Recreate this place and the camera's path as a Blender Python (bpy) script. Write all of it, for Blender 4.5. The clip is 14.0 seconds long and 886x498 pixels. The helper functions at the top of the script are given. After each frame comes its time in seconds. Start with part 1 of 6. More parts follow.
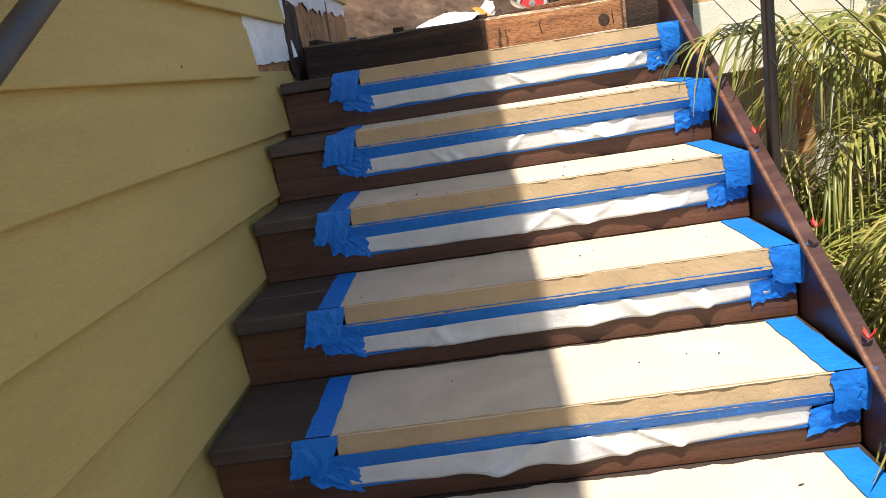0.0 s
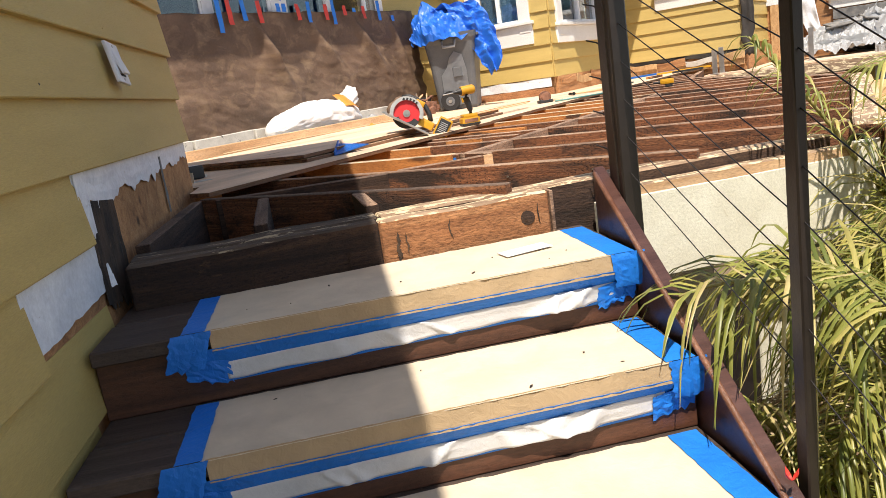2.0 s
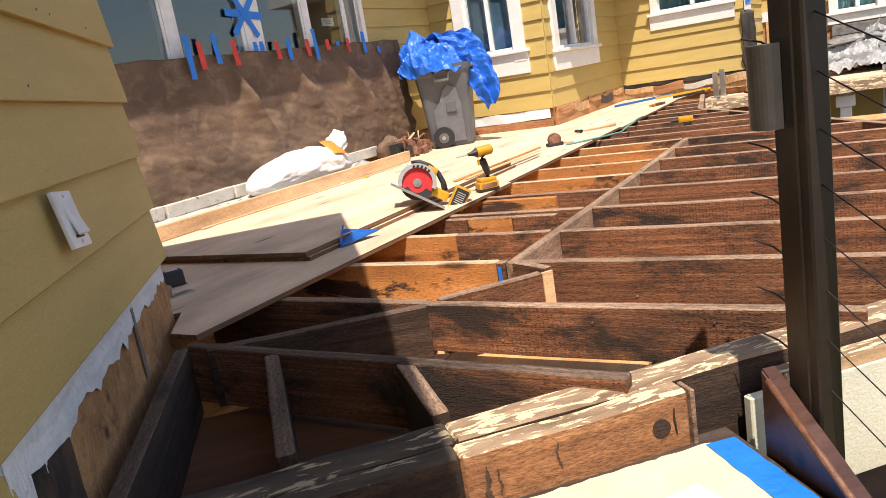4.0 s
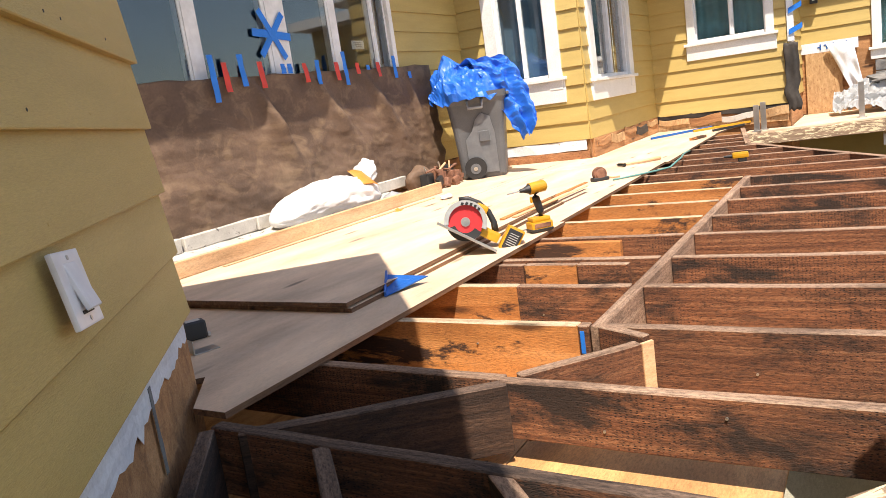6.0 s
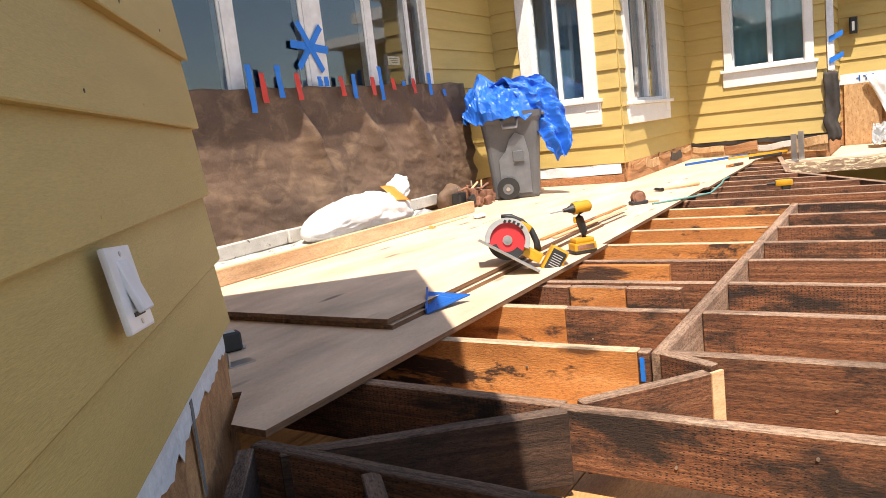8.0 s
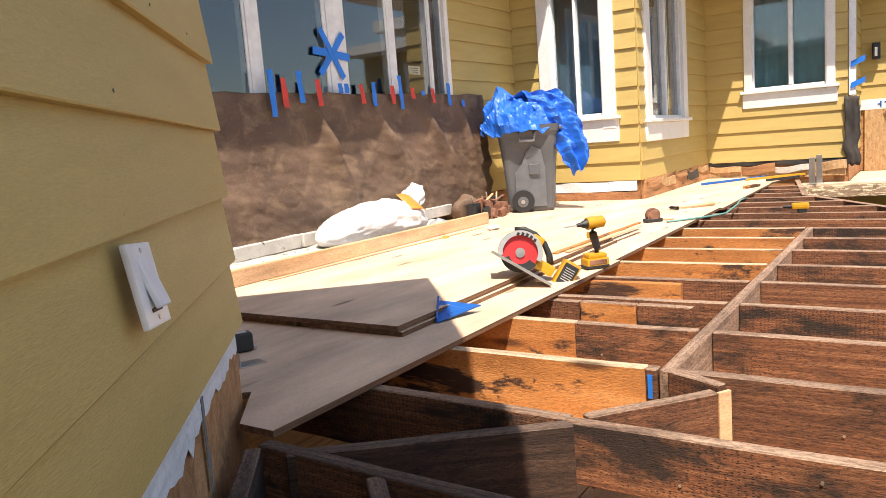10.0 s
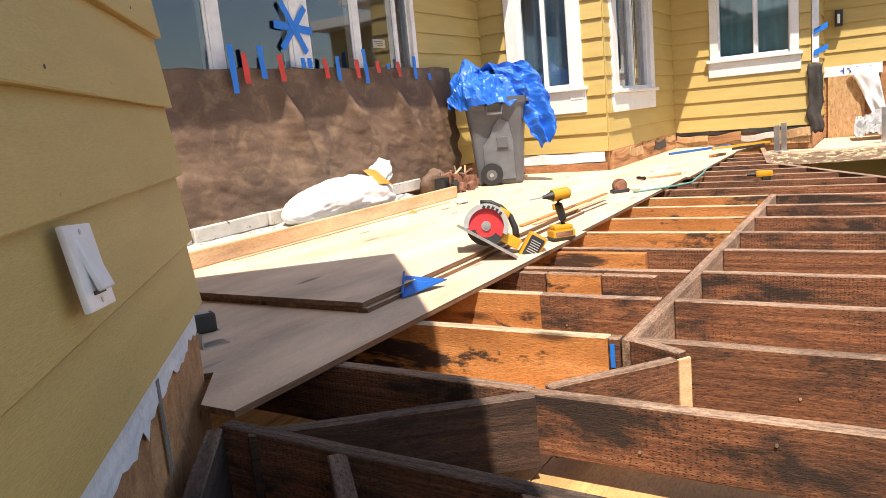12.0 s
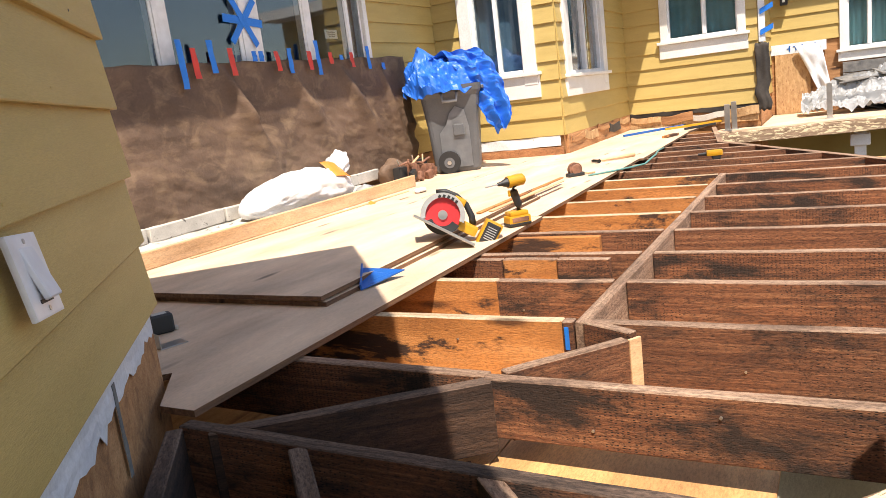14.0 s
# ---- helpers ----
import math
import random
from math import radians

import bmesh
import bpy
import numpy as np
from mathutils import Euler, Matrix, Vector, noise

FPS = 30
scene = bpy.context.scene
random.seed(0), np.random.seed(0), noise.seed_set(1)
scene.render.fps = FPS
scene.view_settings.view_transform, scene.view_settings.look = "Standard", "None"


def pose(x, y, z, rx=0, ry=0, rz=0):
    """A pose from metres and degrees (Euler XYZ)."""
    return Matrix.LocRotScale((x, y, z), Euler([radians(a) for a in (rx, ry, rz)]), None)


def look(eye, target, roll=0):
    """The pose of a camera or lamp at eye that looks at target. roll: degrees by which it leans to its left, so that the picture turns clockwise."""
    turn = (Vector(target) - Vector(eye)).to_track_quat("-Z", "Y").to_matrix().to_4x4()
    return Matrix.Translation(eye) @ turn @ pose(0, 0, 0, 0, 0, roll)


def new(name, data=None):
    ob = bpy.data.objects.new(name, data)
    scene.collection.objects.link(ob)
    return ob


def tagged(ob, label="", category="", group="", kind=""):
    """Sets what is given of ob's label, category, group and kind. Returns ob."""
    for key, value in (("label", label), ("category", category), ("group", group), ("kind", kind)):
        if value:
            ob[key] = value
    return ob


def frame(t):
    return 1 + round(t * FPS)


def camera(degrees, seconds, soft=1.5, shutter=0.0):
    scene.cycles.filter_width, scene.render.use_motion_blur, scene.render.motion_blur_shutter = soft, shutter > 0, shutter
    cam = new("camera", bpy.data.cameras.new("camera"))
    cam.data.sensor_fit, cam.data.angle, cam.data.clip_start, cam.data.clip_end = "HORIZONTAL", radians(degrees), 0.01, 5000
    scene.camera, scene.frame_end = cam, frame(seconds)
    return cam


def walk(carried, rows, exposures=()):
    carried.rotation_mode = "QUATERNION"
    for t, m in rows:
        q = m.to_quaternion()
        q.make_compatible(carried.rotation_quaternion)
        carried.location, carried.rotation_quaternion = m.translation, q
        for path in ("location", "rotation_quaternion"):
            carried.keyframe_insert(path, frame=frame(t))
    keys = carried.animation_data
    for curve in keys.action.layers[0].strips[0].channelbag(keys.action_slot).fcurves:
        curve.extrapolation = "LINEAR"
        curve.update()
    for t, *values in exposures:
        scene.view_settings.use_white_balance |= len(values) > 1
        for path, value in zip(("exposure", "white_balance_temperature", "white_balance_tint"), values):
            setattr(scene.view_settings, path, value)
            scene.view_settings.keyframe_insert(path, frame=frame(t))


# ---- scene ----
# World: x to the right from the house wall beside the stairs, y ahead from the top stair nosing, z up from the joist tops.
cam = camera(62.0, 14.0, soft=0.55)
# seconds, eye, target, roll
ROWS = [
    (0, 0.627, -2.407, -0.188, 0.480, -0.468, -0.653, -8.8),
    (0.5, 0.509, -2.193, -0.076, 0.546, -0.246, -0.534, -8.1),
    (1, 0.523, -2.071, 0.103, 0.690, -0.125, -0.327, -8.5),
    (1.5, 0.649, -1.861, 0.180, 0.840, 0.083, -0.251, -8.9),
    (2, 0.601, -1.631, 0.308, 0.850, 0.306, -0.126, -8.4),
    (2.5, 0.529, -1.458, 0.462, 0.824, 0.471, 0.024, -8.4),
    (3, 0.599, -1.284, 0.533, 0.902, 0.644, 0.095, -8.8),
    (3.5, 0.597, -1.133, 0.621, 0.917, 0.790, 0.172, -8.8),
    (4, 0.507, -0.901, 0.662, 0.838, 1.021, 0.219, -9.4),
    (4.2, 0.518, -0.896, 0.735, 0.833, 1.034, 0.316, -9.7),
    (6.5, 0.345, -0.356, 0.683, 0.668, 1.584, 0.319, -7.8),
    (7, 0.306, -0.330, 0.672, 0.620, 1.614, 0.323, -7.4),
    (7.5, 0.317, -0.333, 0.669, 0.621, 1.615, 0.335, -7.0),
    (8, 0.318, -0.331, 0.669, 0.602, 1.625, 0.362, -6.5),
    (8.2, 0.302, -0.361, 0.684, 0.579, 1.597, 0.389, -6.2),
    (10.3, 0.323, -0.343, 0.666, 0.577, 1.622, 0.389, -4.3),
    (10.5, 0.331, -0.337, 0.664, 0.591, 1.625, 0.373, -4.4),
    (11, 0.341, -0.340, 0.667, 0.611, 1.618, 0.360, -4.5),
    (11.5, 0.349, -0.340, 0.663, 0.634, 1.613, 0.339, -4.8),
    (12, 0.352, -0.343, 0.664, 0.667, 1.601, 0.314, -5.4),
    (12.5, 0.369, -0.354, 0.671, 0.723, 1.577, 0.287, -6.4),
    (13, 0.370, -0.361, 0.675, 0.748, 1.563, 0.278, -6.8),
    (13.5, 0.361, -0.365, 0.673, 0.757, 1.556, 0.279, -6.9),
    (14, 0.376, -0.374, 0.676, 0.781, 1.545, 0.282, -7.1),
]
walk(cam, [(t, look((x, y, z), (a, b, c), roll)) for t, x, y, z, a, b, c, roll in ROWS],
     [(0.0, 0.78, 6900, 10), (1.2, 0.71, 7050, 11), (3.0, 0.60, 7200, 12), (4.2, 0.64, 7250, 13), (6.3, 0.84, 7250, 13), (14.0, 0.82, 7250, 13)])

# ---- light ----
SUN_TO = Vector((-0.055, -0.53, 1.0)).normalized()
world = bpy.data.worlds.new("sky")
scene.world = world
world.use_nodes = True
wn = world.node_tree
sky = wn.nodes.new("ShaderNodeTexSky")
sky.sky_type, sky.sun_disc = "NISHITA", False
sky.sun_elevation = math.asin(SUN_TO.z)
sky.sun_rotation = math.atan2(SUN_TO.x, SUN_TO.y)
wn.links.new(sky.outputs[0], wn.nodes["Background"].inputs[0])
wn.nodes["Background"].inputs[1].default_value = 0.13
sun = new("sun", bpy.data.lights.new("sun", "SUN"))
sun.data.energy, sun.data.angle, sun.data.color = 4.6, radians(0.53), (1.0, 0.955, 0.885)
sun.matrix_world = look(SUN_TO * 40, (0, 0, 0))


# ---- materials ----
def tree(name):
    m = bpy.data.materials.new(name)
    m.use_nodes = True
    nt = m.node_tree
    return m, nt, nt.nodes["Principled BSDF"]


def node(nt, kind, **props):
    n = nt.nodes.new(kind)
    for k, v in props.items():
        if k in n.inputs:
            n.inputs[k].default_value = v
    return n


def coords(nt, scale, rnd=True):
    """Object coordinates, scaled, shifted at random from object to object."""
    tc = nt.nodes.new("ShaderNodeTexCoord")
    mp = nt.nodes.new("ShaderNodeMapping")
    mp.inputs["Scale"].default_value = scale
    nt.links.new(tc.outputs["Object"], mp.inputs["Vector"])
    if rnd:
        oi = nt.nodes.new("ShaderNodeObjectInfo")
        mul = nt.nodes.new("ShaderNodeMath")
        mul.operation = "MULTIPLY"
        mul.inputs[1].default_value = 37.0
        nt.links.new(oi.outputs["Random"], mul.inputs[0])
        nt.links.new(mul.outputs[0], mp.inputs["Location"])
    return mp.outputs[0]


def ramp(nt, fac, stops):
    r = nt.nodes.new("ShaderNodeValToRGB")
    e = r.color_ramp.elements
    while len(e) < len(stops):
        e.new(0.5)
    for el, (p, c) in zip(e, stops):
        el.position, el.color = p, (*c, 1)
    nt.links.new(fac, r.inputs[0])
    return r.outputs[0]


def mix(nt, fac, a, b, kind="MIX"):
    n = nt.nodes.new("ShaderNodeMix")
    n.data_type, n.blend_type = "RGBA", kind
    for sock, v in ((n.inputs[0], fac), (n.inputs[6], a), (n.inputs[7], b)):
        if isinstance(v, (int, float)):
            sock.default_value = v
        elif isinstance(v, tuple):
            sock.default_value = (*v, 1)
        else:
            nt.links.new(v, sock)
    return n.outputs[2]


def noise_tex(nt, vec, scale, detail=6.0, rough=0.6, dist=0.0):
    n = node(nt, "ShaderNodeTexNoise", Scale=scale, Detail=detail, Roughness=rough, Distortion=dist)
    nt.links.new(vec, n.inputs["Vector"])
    return n.outputs["Fac"]


def bump(nt, bsdf, height, strength, dist=0.01):
    b = node(nt, "ShaderNodeBump", Strength=strength, Distance=dist)
    nt.links.new(height, b.inputs["Height"])
    nt.links.new(b.outputs[0], bsdf.inputs["Normal"])


def surface(name, a, b, scale=(6, 6, 6), rough=0.7, fine=60.0, bump_s=0.25, stain=None, stain_at=(0.58, 0.68), metal=0.0, coat=0.0, spec=0.5):
    """Two scales of variation between colours a and b, an optional stain with its own outline, fine relief."""
    m, nt, p = tree(name)
    v = coords(nt, scale)
    big = noise_tex(nt, v, 1.0, 5, 0.6)
    small = noise_tex(nt, v, fine / max(scale), 4, 0.7)
    c = ramp(nt, big, [(0.32, a), (0.68, b)])
    k = ramp(nt, small, [(0.3, (0.86, 0.86, 0.86)), (0.7, (1.08, 1.08, 1.08))])
    c = mix(nt, 1.0, c, k, "MULTIPLY")
    if stain:
        s = noise_tex(nt, v, 2.3, 8, 0.65, 0.6)
        f = ramp(nt, s, [(stain_at[0], (0, 0, 0)), (stain_at[1], (1, 1, 1))])
        c = mix(nt, f, c, stain)
    nt.links.new(c, p.inputs["Base Color"])
    p.inputs["Roughness"].default_value = rough
    p.inputs["Metallic"].default_value = metal
    p.inputs["Coat Weight"].default_value = coat
    p.inputs["Specular IOR Level"].default_value = spec
    if bump_s:
        bump(nt, p, small, bump_s, 0.004)
    return m


def wood(name, a, b, c, grain=28.0, rough=0.75, stain=None, stain_at=(0.6, 0.72), bump_s=0.35, incised=False, speck=0.45):
    """Grain along the board's own x axis, with knots and, where asked, the rows of small cuts of treated timber."""
    m, nt, p = tree(name)
    v = coords(nt, (1.2, grain, grain))
    g = noise_tex(nt, v, 1.0, 8, 0.65, 1.2)
    v2 = coords(nt, (1.5, 4, 4))
    big = noise_tex(nt, v2, 1.0, 4, 0.6)
    col = ramp(nt, g, [(0.28, a), (0.5, b), (0.74, c)])
    tone = ramp(nt, big, [(0.3, (0.68, 0.66, 0.64)), (0.7, (1.15, 1.12, 1.08))])
    col = mix(nt, 1.0, col, tone, "MULTIPLY")
    kv = coords(nt, (1.6, 7.0, 7.0))
    vor = node(nt, "ShaderNodeTexVoronoi", Scale=1.0, Randomness=1.0)
    nt.links.new(kv, vor.inputs["Vector"])
    knot = ramp(nt, vor.outputs["Distance"], [(0.06, (1, 1, 1)), (0.15, (0, 0, 0))])
    col = mix(nt, knot, col, tuple(x * 0.35 for x in a))
    if stain:
        sv = coords(nt, (2.2, 6, 6))
        s = noise_tex(nt, sv, 1.0, 8, 0.7, 0.5)
        f = ramp(nt, s, [(stain_at[0], (0, 0, 0)), (stain_at[1], (1, 1, 1))])
        col = mix(nt, f, col, stain)
    height = g
    if incised:
        iv = coords(nt, (75, 165, 165))
        w = node(nt, "ShaderNodeTexVoronoi", Scale=1.0, Randomness=0.35)
        nt.links.new(iv, w.inputs["Vector"])
        cut = ramp(nt, w.outputs["Distance"], [(0.16, (0, 0, 0)), (0.3, (1, 1, 1))])
        col = mix(nt, 1.0, col, mix(nt, 0.9, (1, 1, 1), cut), "MULTIPLY")
        height = mix(nt, 0.5, g, cut)
    sp = ramp(nt, noise_tex(nt, coords(nt, (60, 190, 190)), 1.0, 5, 0.75), [(0.36, (0.42, 0.4, 0.38)), (0.5, (1.0, 1.0, 1.0)), (0.66, (1.42, 1.4, 1.36))])
    col = mix(nt, speck, col, mix(nt, 1.0, col, sp, "MULTIPLY"))
    nt.links.new(col, p.inputs["Base Color"])
    p.inputs["Roughness"].default_value = rough
    bump(nt, p, mix(nt, 0.4, height, sp), bump_s, 0.007)
    return m


def plain(name, col, rough=0.5, metal=0.0, coat=0.0):
    m, nt, p = tree(name)
    v = coords(nt, (14, 14, 14))
    n = noise_tex(nt, v, 1.0, 5, 0.6)
    c = ramp(nt, n, [(0.25, tuple(x * 0.82 for x in col)), (0.75, tuple(min(1, x * 1.1) for x in col))])
    nt.links.new(c, p.inputs["Base Color"])
    p.inputs["Roughness"].default_value, p.inputs["Metallic"].default_value = rough, metal
    p.inputs["Coat Weight"].default_value = coat
    bump(nt, p, noise_tex(nt, v, 6.0, 3, 0.6), 0.12, 0.002)
    return m


def sheet(name, col, rough, trans=0.25, bump_s=0.3):
    """Thin paper, tape or plastic film: some light comes through."""
    m, nt, p = tree(name)
    v = coords(nt, (9, 9, 9))
    n = noise_tex(nt, v, 1.0, 6, 0.6, 0.4)
    c = ramp(nt, n, [(0.3, tuple(x * 0.85 for x in col)), (0.7, tuple(min(1, x * 1.06) for x in col))])
    nt.links.new(c, p.inputs["Base Color"])
    p.inputs["Roughness"].default_value = rough
    bump(nt, p, noise_tex(nt, v, 4.0, 5, 0.6, 0.8), bump_s, 0.006)
    if trans:
        t = nt.nodes.new("ShaderNodeBsdfTranslucent")
        nt.links.new(c, t.inputs[0])
        mx = nt.nodes.new("ShaderNodeMixShader")
        mx.inputs[0].default_value = trans
        nt.links.new(p.outputs[0], mx.inputs[1])
        nt.links.new(t.outputs[0], mx.inputs[2])
        nt.links.new(mx.outputs[0], nt.nodes["Material Output"].inputs[0])
    return m


def glass_mat(name, tint):
    m, nt, p = tree(name)
    p.inputs["Base Color"].default_value = (*tint, 1)
    p.inputs["Roughness"].default_value = 0.02
    p.inputs["Transmission Weight"].default_value = 1.0
    p.inputs["IOR"].default_value = 1.65
    return m


M_SIDING = surface("siding_paint", (0.455, 0.33, 0.108), (0.52, 0.38, 0.13), (2.2, 9, 16), 0.55, 420, 0.45, (0.42, 0.29, 0.09), (0.66, 0.8))
M_SIDING_DIRTY = surface("siding_paint_worn", (0.455, 0.33, 0.108), (0.52, 0.38, 0.13), (5, 5, 5), 0.6, 120, 0.4, (0.30, 0.18, 0.055), (0.6, 0.75))
M_WRAP = surface("house_wrap", (0.62, 0.65, 0.70), (0.78, 0.80, 0.83), (8, 8, 8), 0.45, 70, 0.35, (0.35, 0.3, 0.25), (0.66, 0.7))
M_SHEATH = wood("sheathing", (0.22, 0.10, 0.045), (0.42, 0.21, 0.09), (0.55, 0.31, 0.15), 16, 0.85, (0.05, 0.035, 0.03), (0.66, 0.72))
M_ROT = surface("rotten_wood", (0.012, 0.010, 0.009), (0.09, 0.055, 0.035), (18, 18, 9), 0.95, 120, 1.0, (0.2, 0.13, 0.08), (0.62, 0.7))
M_JOIST = wood("treated_joist", (0.082, 0.029, 0.014), (0.195, 0.076, 0.035), (0.37, 0.172, 0.085), 60, 0.85, (0.030, 0.016, 0.011), (0.50, 0.62), 1.0, True, 1.0)
# old wood taken near black: the shade between joists is in the colour
M_JOIST_OLD_SHADED = wood("old_joist_shaded", (0.018, 0.010, 0.007), (0.048, 0.026, 0.017), (0.10, 0.056, 0.036), 30, 0.9, (0.012, 0.008, 0.007), (0.55, 0.7), 0.7, False, 0.8)
M_JTOP = wood("worn_joist_top", (0.20, 0.12, 0.08), (0.36, 0.235, 0.165), (0.52, 0.38, 0.28), 40, 0.9, (0.11, 0.065, 0.045), (0.5, 0.66), 0.9, False, 0.9)
# joist top darkened to match the shaded bay
M_JTOP_SHADED = wood("shaded_joist_top", (0.07, 0.045, 0.034), (0.15, 0.099, 0.075), (0.25, 0.175, 0.135), 40, 0.9, (0.034, 0.022, 0.018), (0.5, 0.66), 0.9, False, 0.9)
M_NEWWOOD = wood("fresh_lumber", (0.34, 0.12, 0.03), (0.52, 0.215, 0.062), (0.62, 0.30, 0.115), 7, 0.75, (0.055, 0.024, 0.013), (0.53, 0.585), 0.6, False, 0.6)
M_LUMBER = wood("pale_lumber", (0.55, 0.33, 0.17), (0.66, 0.43, 0.25), (0.72, 0.5, 0.32), 14, 0.7, (0.36, 0.2, 0.1), (0.68, 0.78), 0.2)
M_PLY = wood("plywood_face", (0.66, 0.485, 0.345), (0.71, 0.54, 0.395), (0.76, 0.595, 0.45), 6, 0.75, (0.46, 0.26, 0.17), (0.70, 0.75), 0.15, False, 0.2)
M_PLYEDGE = wood("plywood_edge", (0.07, 0.03, 0.015), (0.17, 0.085, 0.045), (0.30, 0.17, 0.09), 40, 0.8)
M_SOFFIT = wood("soffit_plywood", (0.50, 0.26, 0.105), (0.61, 0.345, 0.145), (0.68, 0.41, 0.19), 9, 0.7, (0.3, 0.12, 0.04), (0.66, 0.76), 0.2)
# soffit plywood again, darkened to stand for shade
M_SOFFIT_SHADED = wood("soffit_plywood_shaded", (0.07, 0.028, 0.012), (0.115, 0.048, 0.02), (0.16, 0.072, 0.032), 8, 0.85, (0.04, 0.02, 0.012), (0.62, 0.72), 0.2, False, 0.3)
M_PALETOP = wood("pale_joist_top", (0.40, 0.28, 0.17), (0.58, 0.45, 0.31), (0.70, 0.58, 0.43), 40, 0.85, (0.22, 0.13, 0.07), (0.58, 0.66), 0.6, False, 0.7)
M_RIMTOP = surface("peeled_rim", (0.17, 0.105, 0.066), (0.40, 0.275, 0.18), (5, 19, 19), 0.9, 190, 1.0, (0.70, 0.575, 0.37), (0.525, 0.55))
# darker copy of the peeled top for its shadowed length
M_RIMTOP_SHADED = surface("peeled_rim_shaded", (0.034, 0.024, 0.018), (0.115, 0.082, 0.06), (3.5, 17, 17), 0.9, 190, 1.0, (0.40, 0.325, 0.22), (0.585, 0.61))
M_RIMFACE = wood("rim_face", (0.19, 0.078, 0.034), (0.37, 0.168, 0.075), (0.52, 0.28, 0.14), 14, 0.85, (0.07, 0.034, 0.018), (0.60, 0.72), 0.8, False, 0.8)
# rim face with shadow put into its colour; the knot uses it too
M_RIMFACE_SHADE_KNOT = wood("rim_face_shade_and_knot", (0.012, 0.007, 0.005), (0.038, 0.019, 0.012), (0.085, 0.045, 0.026), 20, 0.8, (0.13, 0.068, 0.033), (0.66, 0.72), 0.9, False, 0.9)
M_STAIN = wood("stained_tread", (0.034, 0.023, 0.019), (0.062, 0.043, 0.036), (0.105, 0.078, 0.066), 34, 0.6, (0.2, 0.16, 0.13), (0.72, 0.8), 0.3)
M_RISER = wood("stained_riser", (0.045, 0.017, 0.010), (0.085, 0.033, 0.018), (0.125, 0.052, 0.03), 24, 0.5, None, bump_s=0.2)
M_STRINGER = wood("stringer_stain", (0.038, 0.016, 0.013), (0.068, 0.030, 0.024), (0.11, 0.058, 0.048), 16, 0.30, (0.2, 0.16, 0.16), (0.62, 0.85), 0.15)
M_KRAFT = sheet("kraft_paper", (0.635, 0.535, 0.405), 0.85, 0.0, 0.35)
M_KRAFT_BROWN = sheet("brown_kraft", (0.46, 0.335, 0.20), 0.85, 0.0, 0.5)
M_TAPE = sheet("blue_tape", (0.005, 0.185, 0.70), 0.5, 0.0, 0.5)
M_RED = sheet("red_tape", (0.60, 0.045, 0.03), 0.5, 0.0, 0.3)
M_FILM = sheet("white_film", (0.70, 0.71, 0.73), 0.28, 0.12, 0.45)
M_BLACKPOST = surface("post_paint", (0.012, 0.009, 0.008), (0.026, 0.019, 0.016), (8, 8, 4), 0.38, 90, 0.15)
M_CABLE = plain("steel_cable", (0.05, 0.045, 0.045), 0.4, 0.6)
M_RAIL = wood("rail_stain", (0.10, 0.04, 0.025), (0.17, 0.075, 0.045), (0.25, 0.12, 0.08), 20, 0.35)
M_GREYMETAL = surface("grey_metal", (0.055, 0.052, 0.05), (0.085, 0.08, 0.078), (9, 9, 9), 0.42, 120, 0.1, metal=0.3)
M_DARKMETAL = plain("dark_metal", (0.03, 0.03, 0.032), 0.35, 0.7)
M_STEEL = plain("bright_steel", (0.55, 0.54, 0.52), 0.35, 0.9)
M_WHITE = surface("white_trim", (0.70, 0.69, 0.66), (0.80, 0.79, 0.77), (5, 5, 5), 0.45, 80, 0.1)
M_VINYL = plain("white_vinyl", (0.74, 0.75, 0.76), 0.35)
M_SWITCH = plain("switch_plastic", (0.72, 0.72, 0.74), 0.35)
M_STUCCO = surface("pale_fascia", (0.60, 0.57, 0.46), (0.70, 0.68, 0.57), (6, 6, 6), 0.75, 110, 0.5, (0.42, 0.37, 0.27), (0.64, 0.72))
M_OLIVE = surface("olive_stucco", (0.28, 0.235, 0.085), (0.34, 0.285, 0.11), (4, 4, 4), 0.9, 160, 0.7)
M_TARPAPER = surface("building_paper", (0.080, 0.048, 0.032), (0.165, 0.102, 0.066), (2.2, 2.2, 2.8), 0.72, 60, 1.0, (0.30, 0.20, 0.12), (0.50, 0.86))
M_FELT = surface("black_felt", (0.02, 0.018, 0.017), (0.06, 0.05, 0.043), (6, 6, 6), 0.8, 90, 0.5)
M_CONC = surface("old_concrete", (0.40, 0.37, 0.33), (0.56, 0.53, 0.48), (7, 7, 7), 0.9, 140, 0.6, (0.09, 0.08, 0.075), (0.6, 0.66))
M_DIRT = surface("dirt", (0.10, 0.07, 0.045), (0.19, 0.14, 0.09), (3, 3, 3), 0.95, 80, 0.9)
M_OSB = surface("osb", (0.36, 0.20, 0.09), (0.56, 0.36, 0.18), (26, 26, 12), 0.8, 180, 0.4, (0.26, 0.13, 0.06), (0.58, 0.62))
# dark blue stands for unlit depth and the sky mirrored in the panes
M_ROOM_SKY = plain("room_sky_reflection", (0.035, 0.085, 0.14), 0.9)
M_CURTAIN = plain("curtain_cloth", (0.16, 0.36, 0.40), 0.9)
M_GLASS = glass_mat("window_glass", (0.80, 0.87, 0.90))
M_TARP = sheet("blue_tarp", (0.010, 0.13, 0.60), 0.42, 0.0, 0.25)
M_BIN = surface("bin_plastic", (0.085, 0.09, 0.098), (0.125, 0.13, 0.14), (4, 4, 4), 0.5, 100, 0.15)
M_BINLIGHT = plain("bin_panel", (0.30, 0.315, 0.34), 0.55)
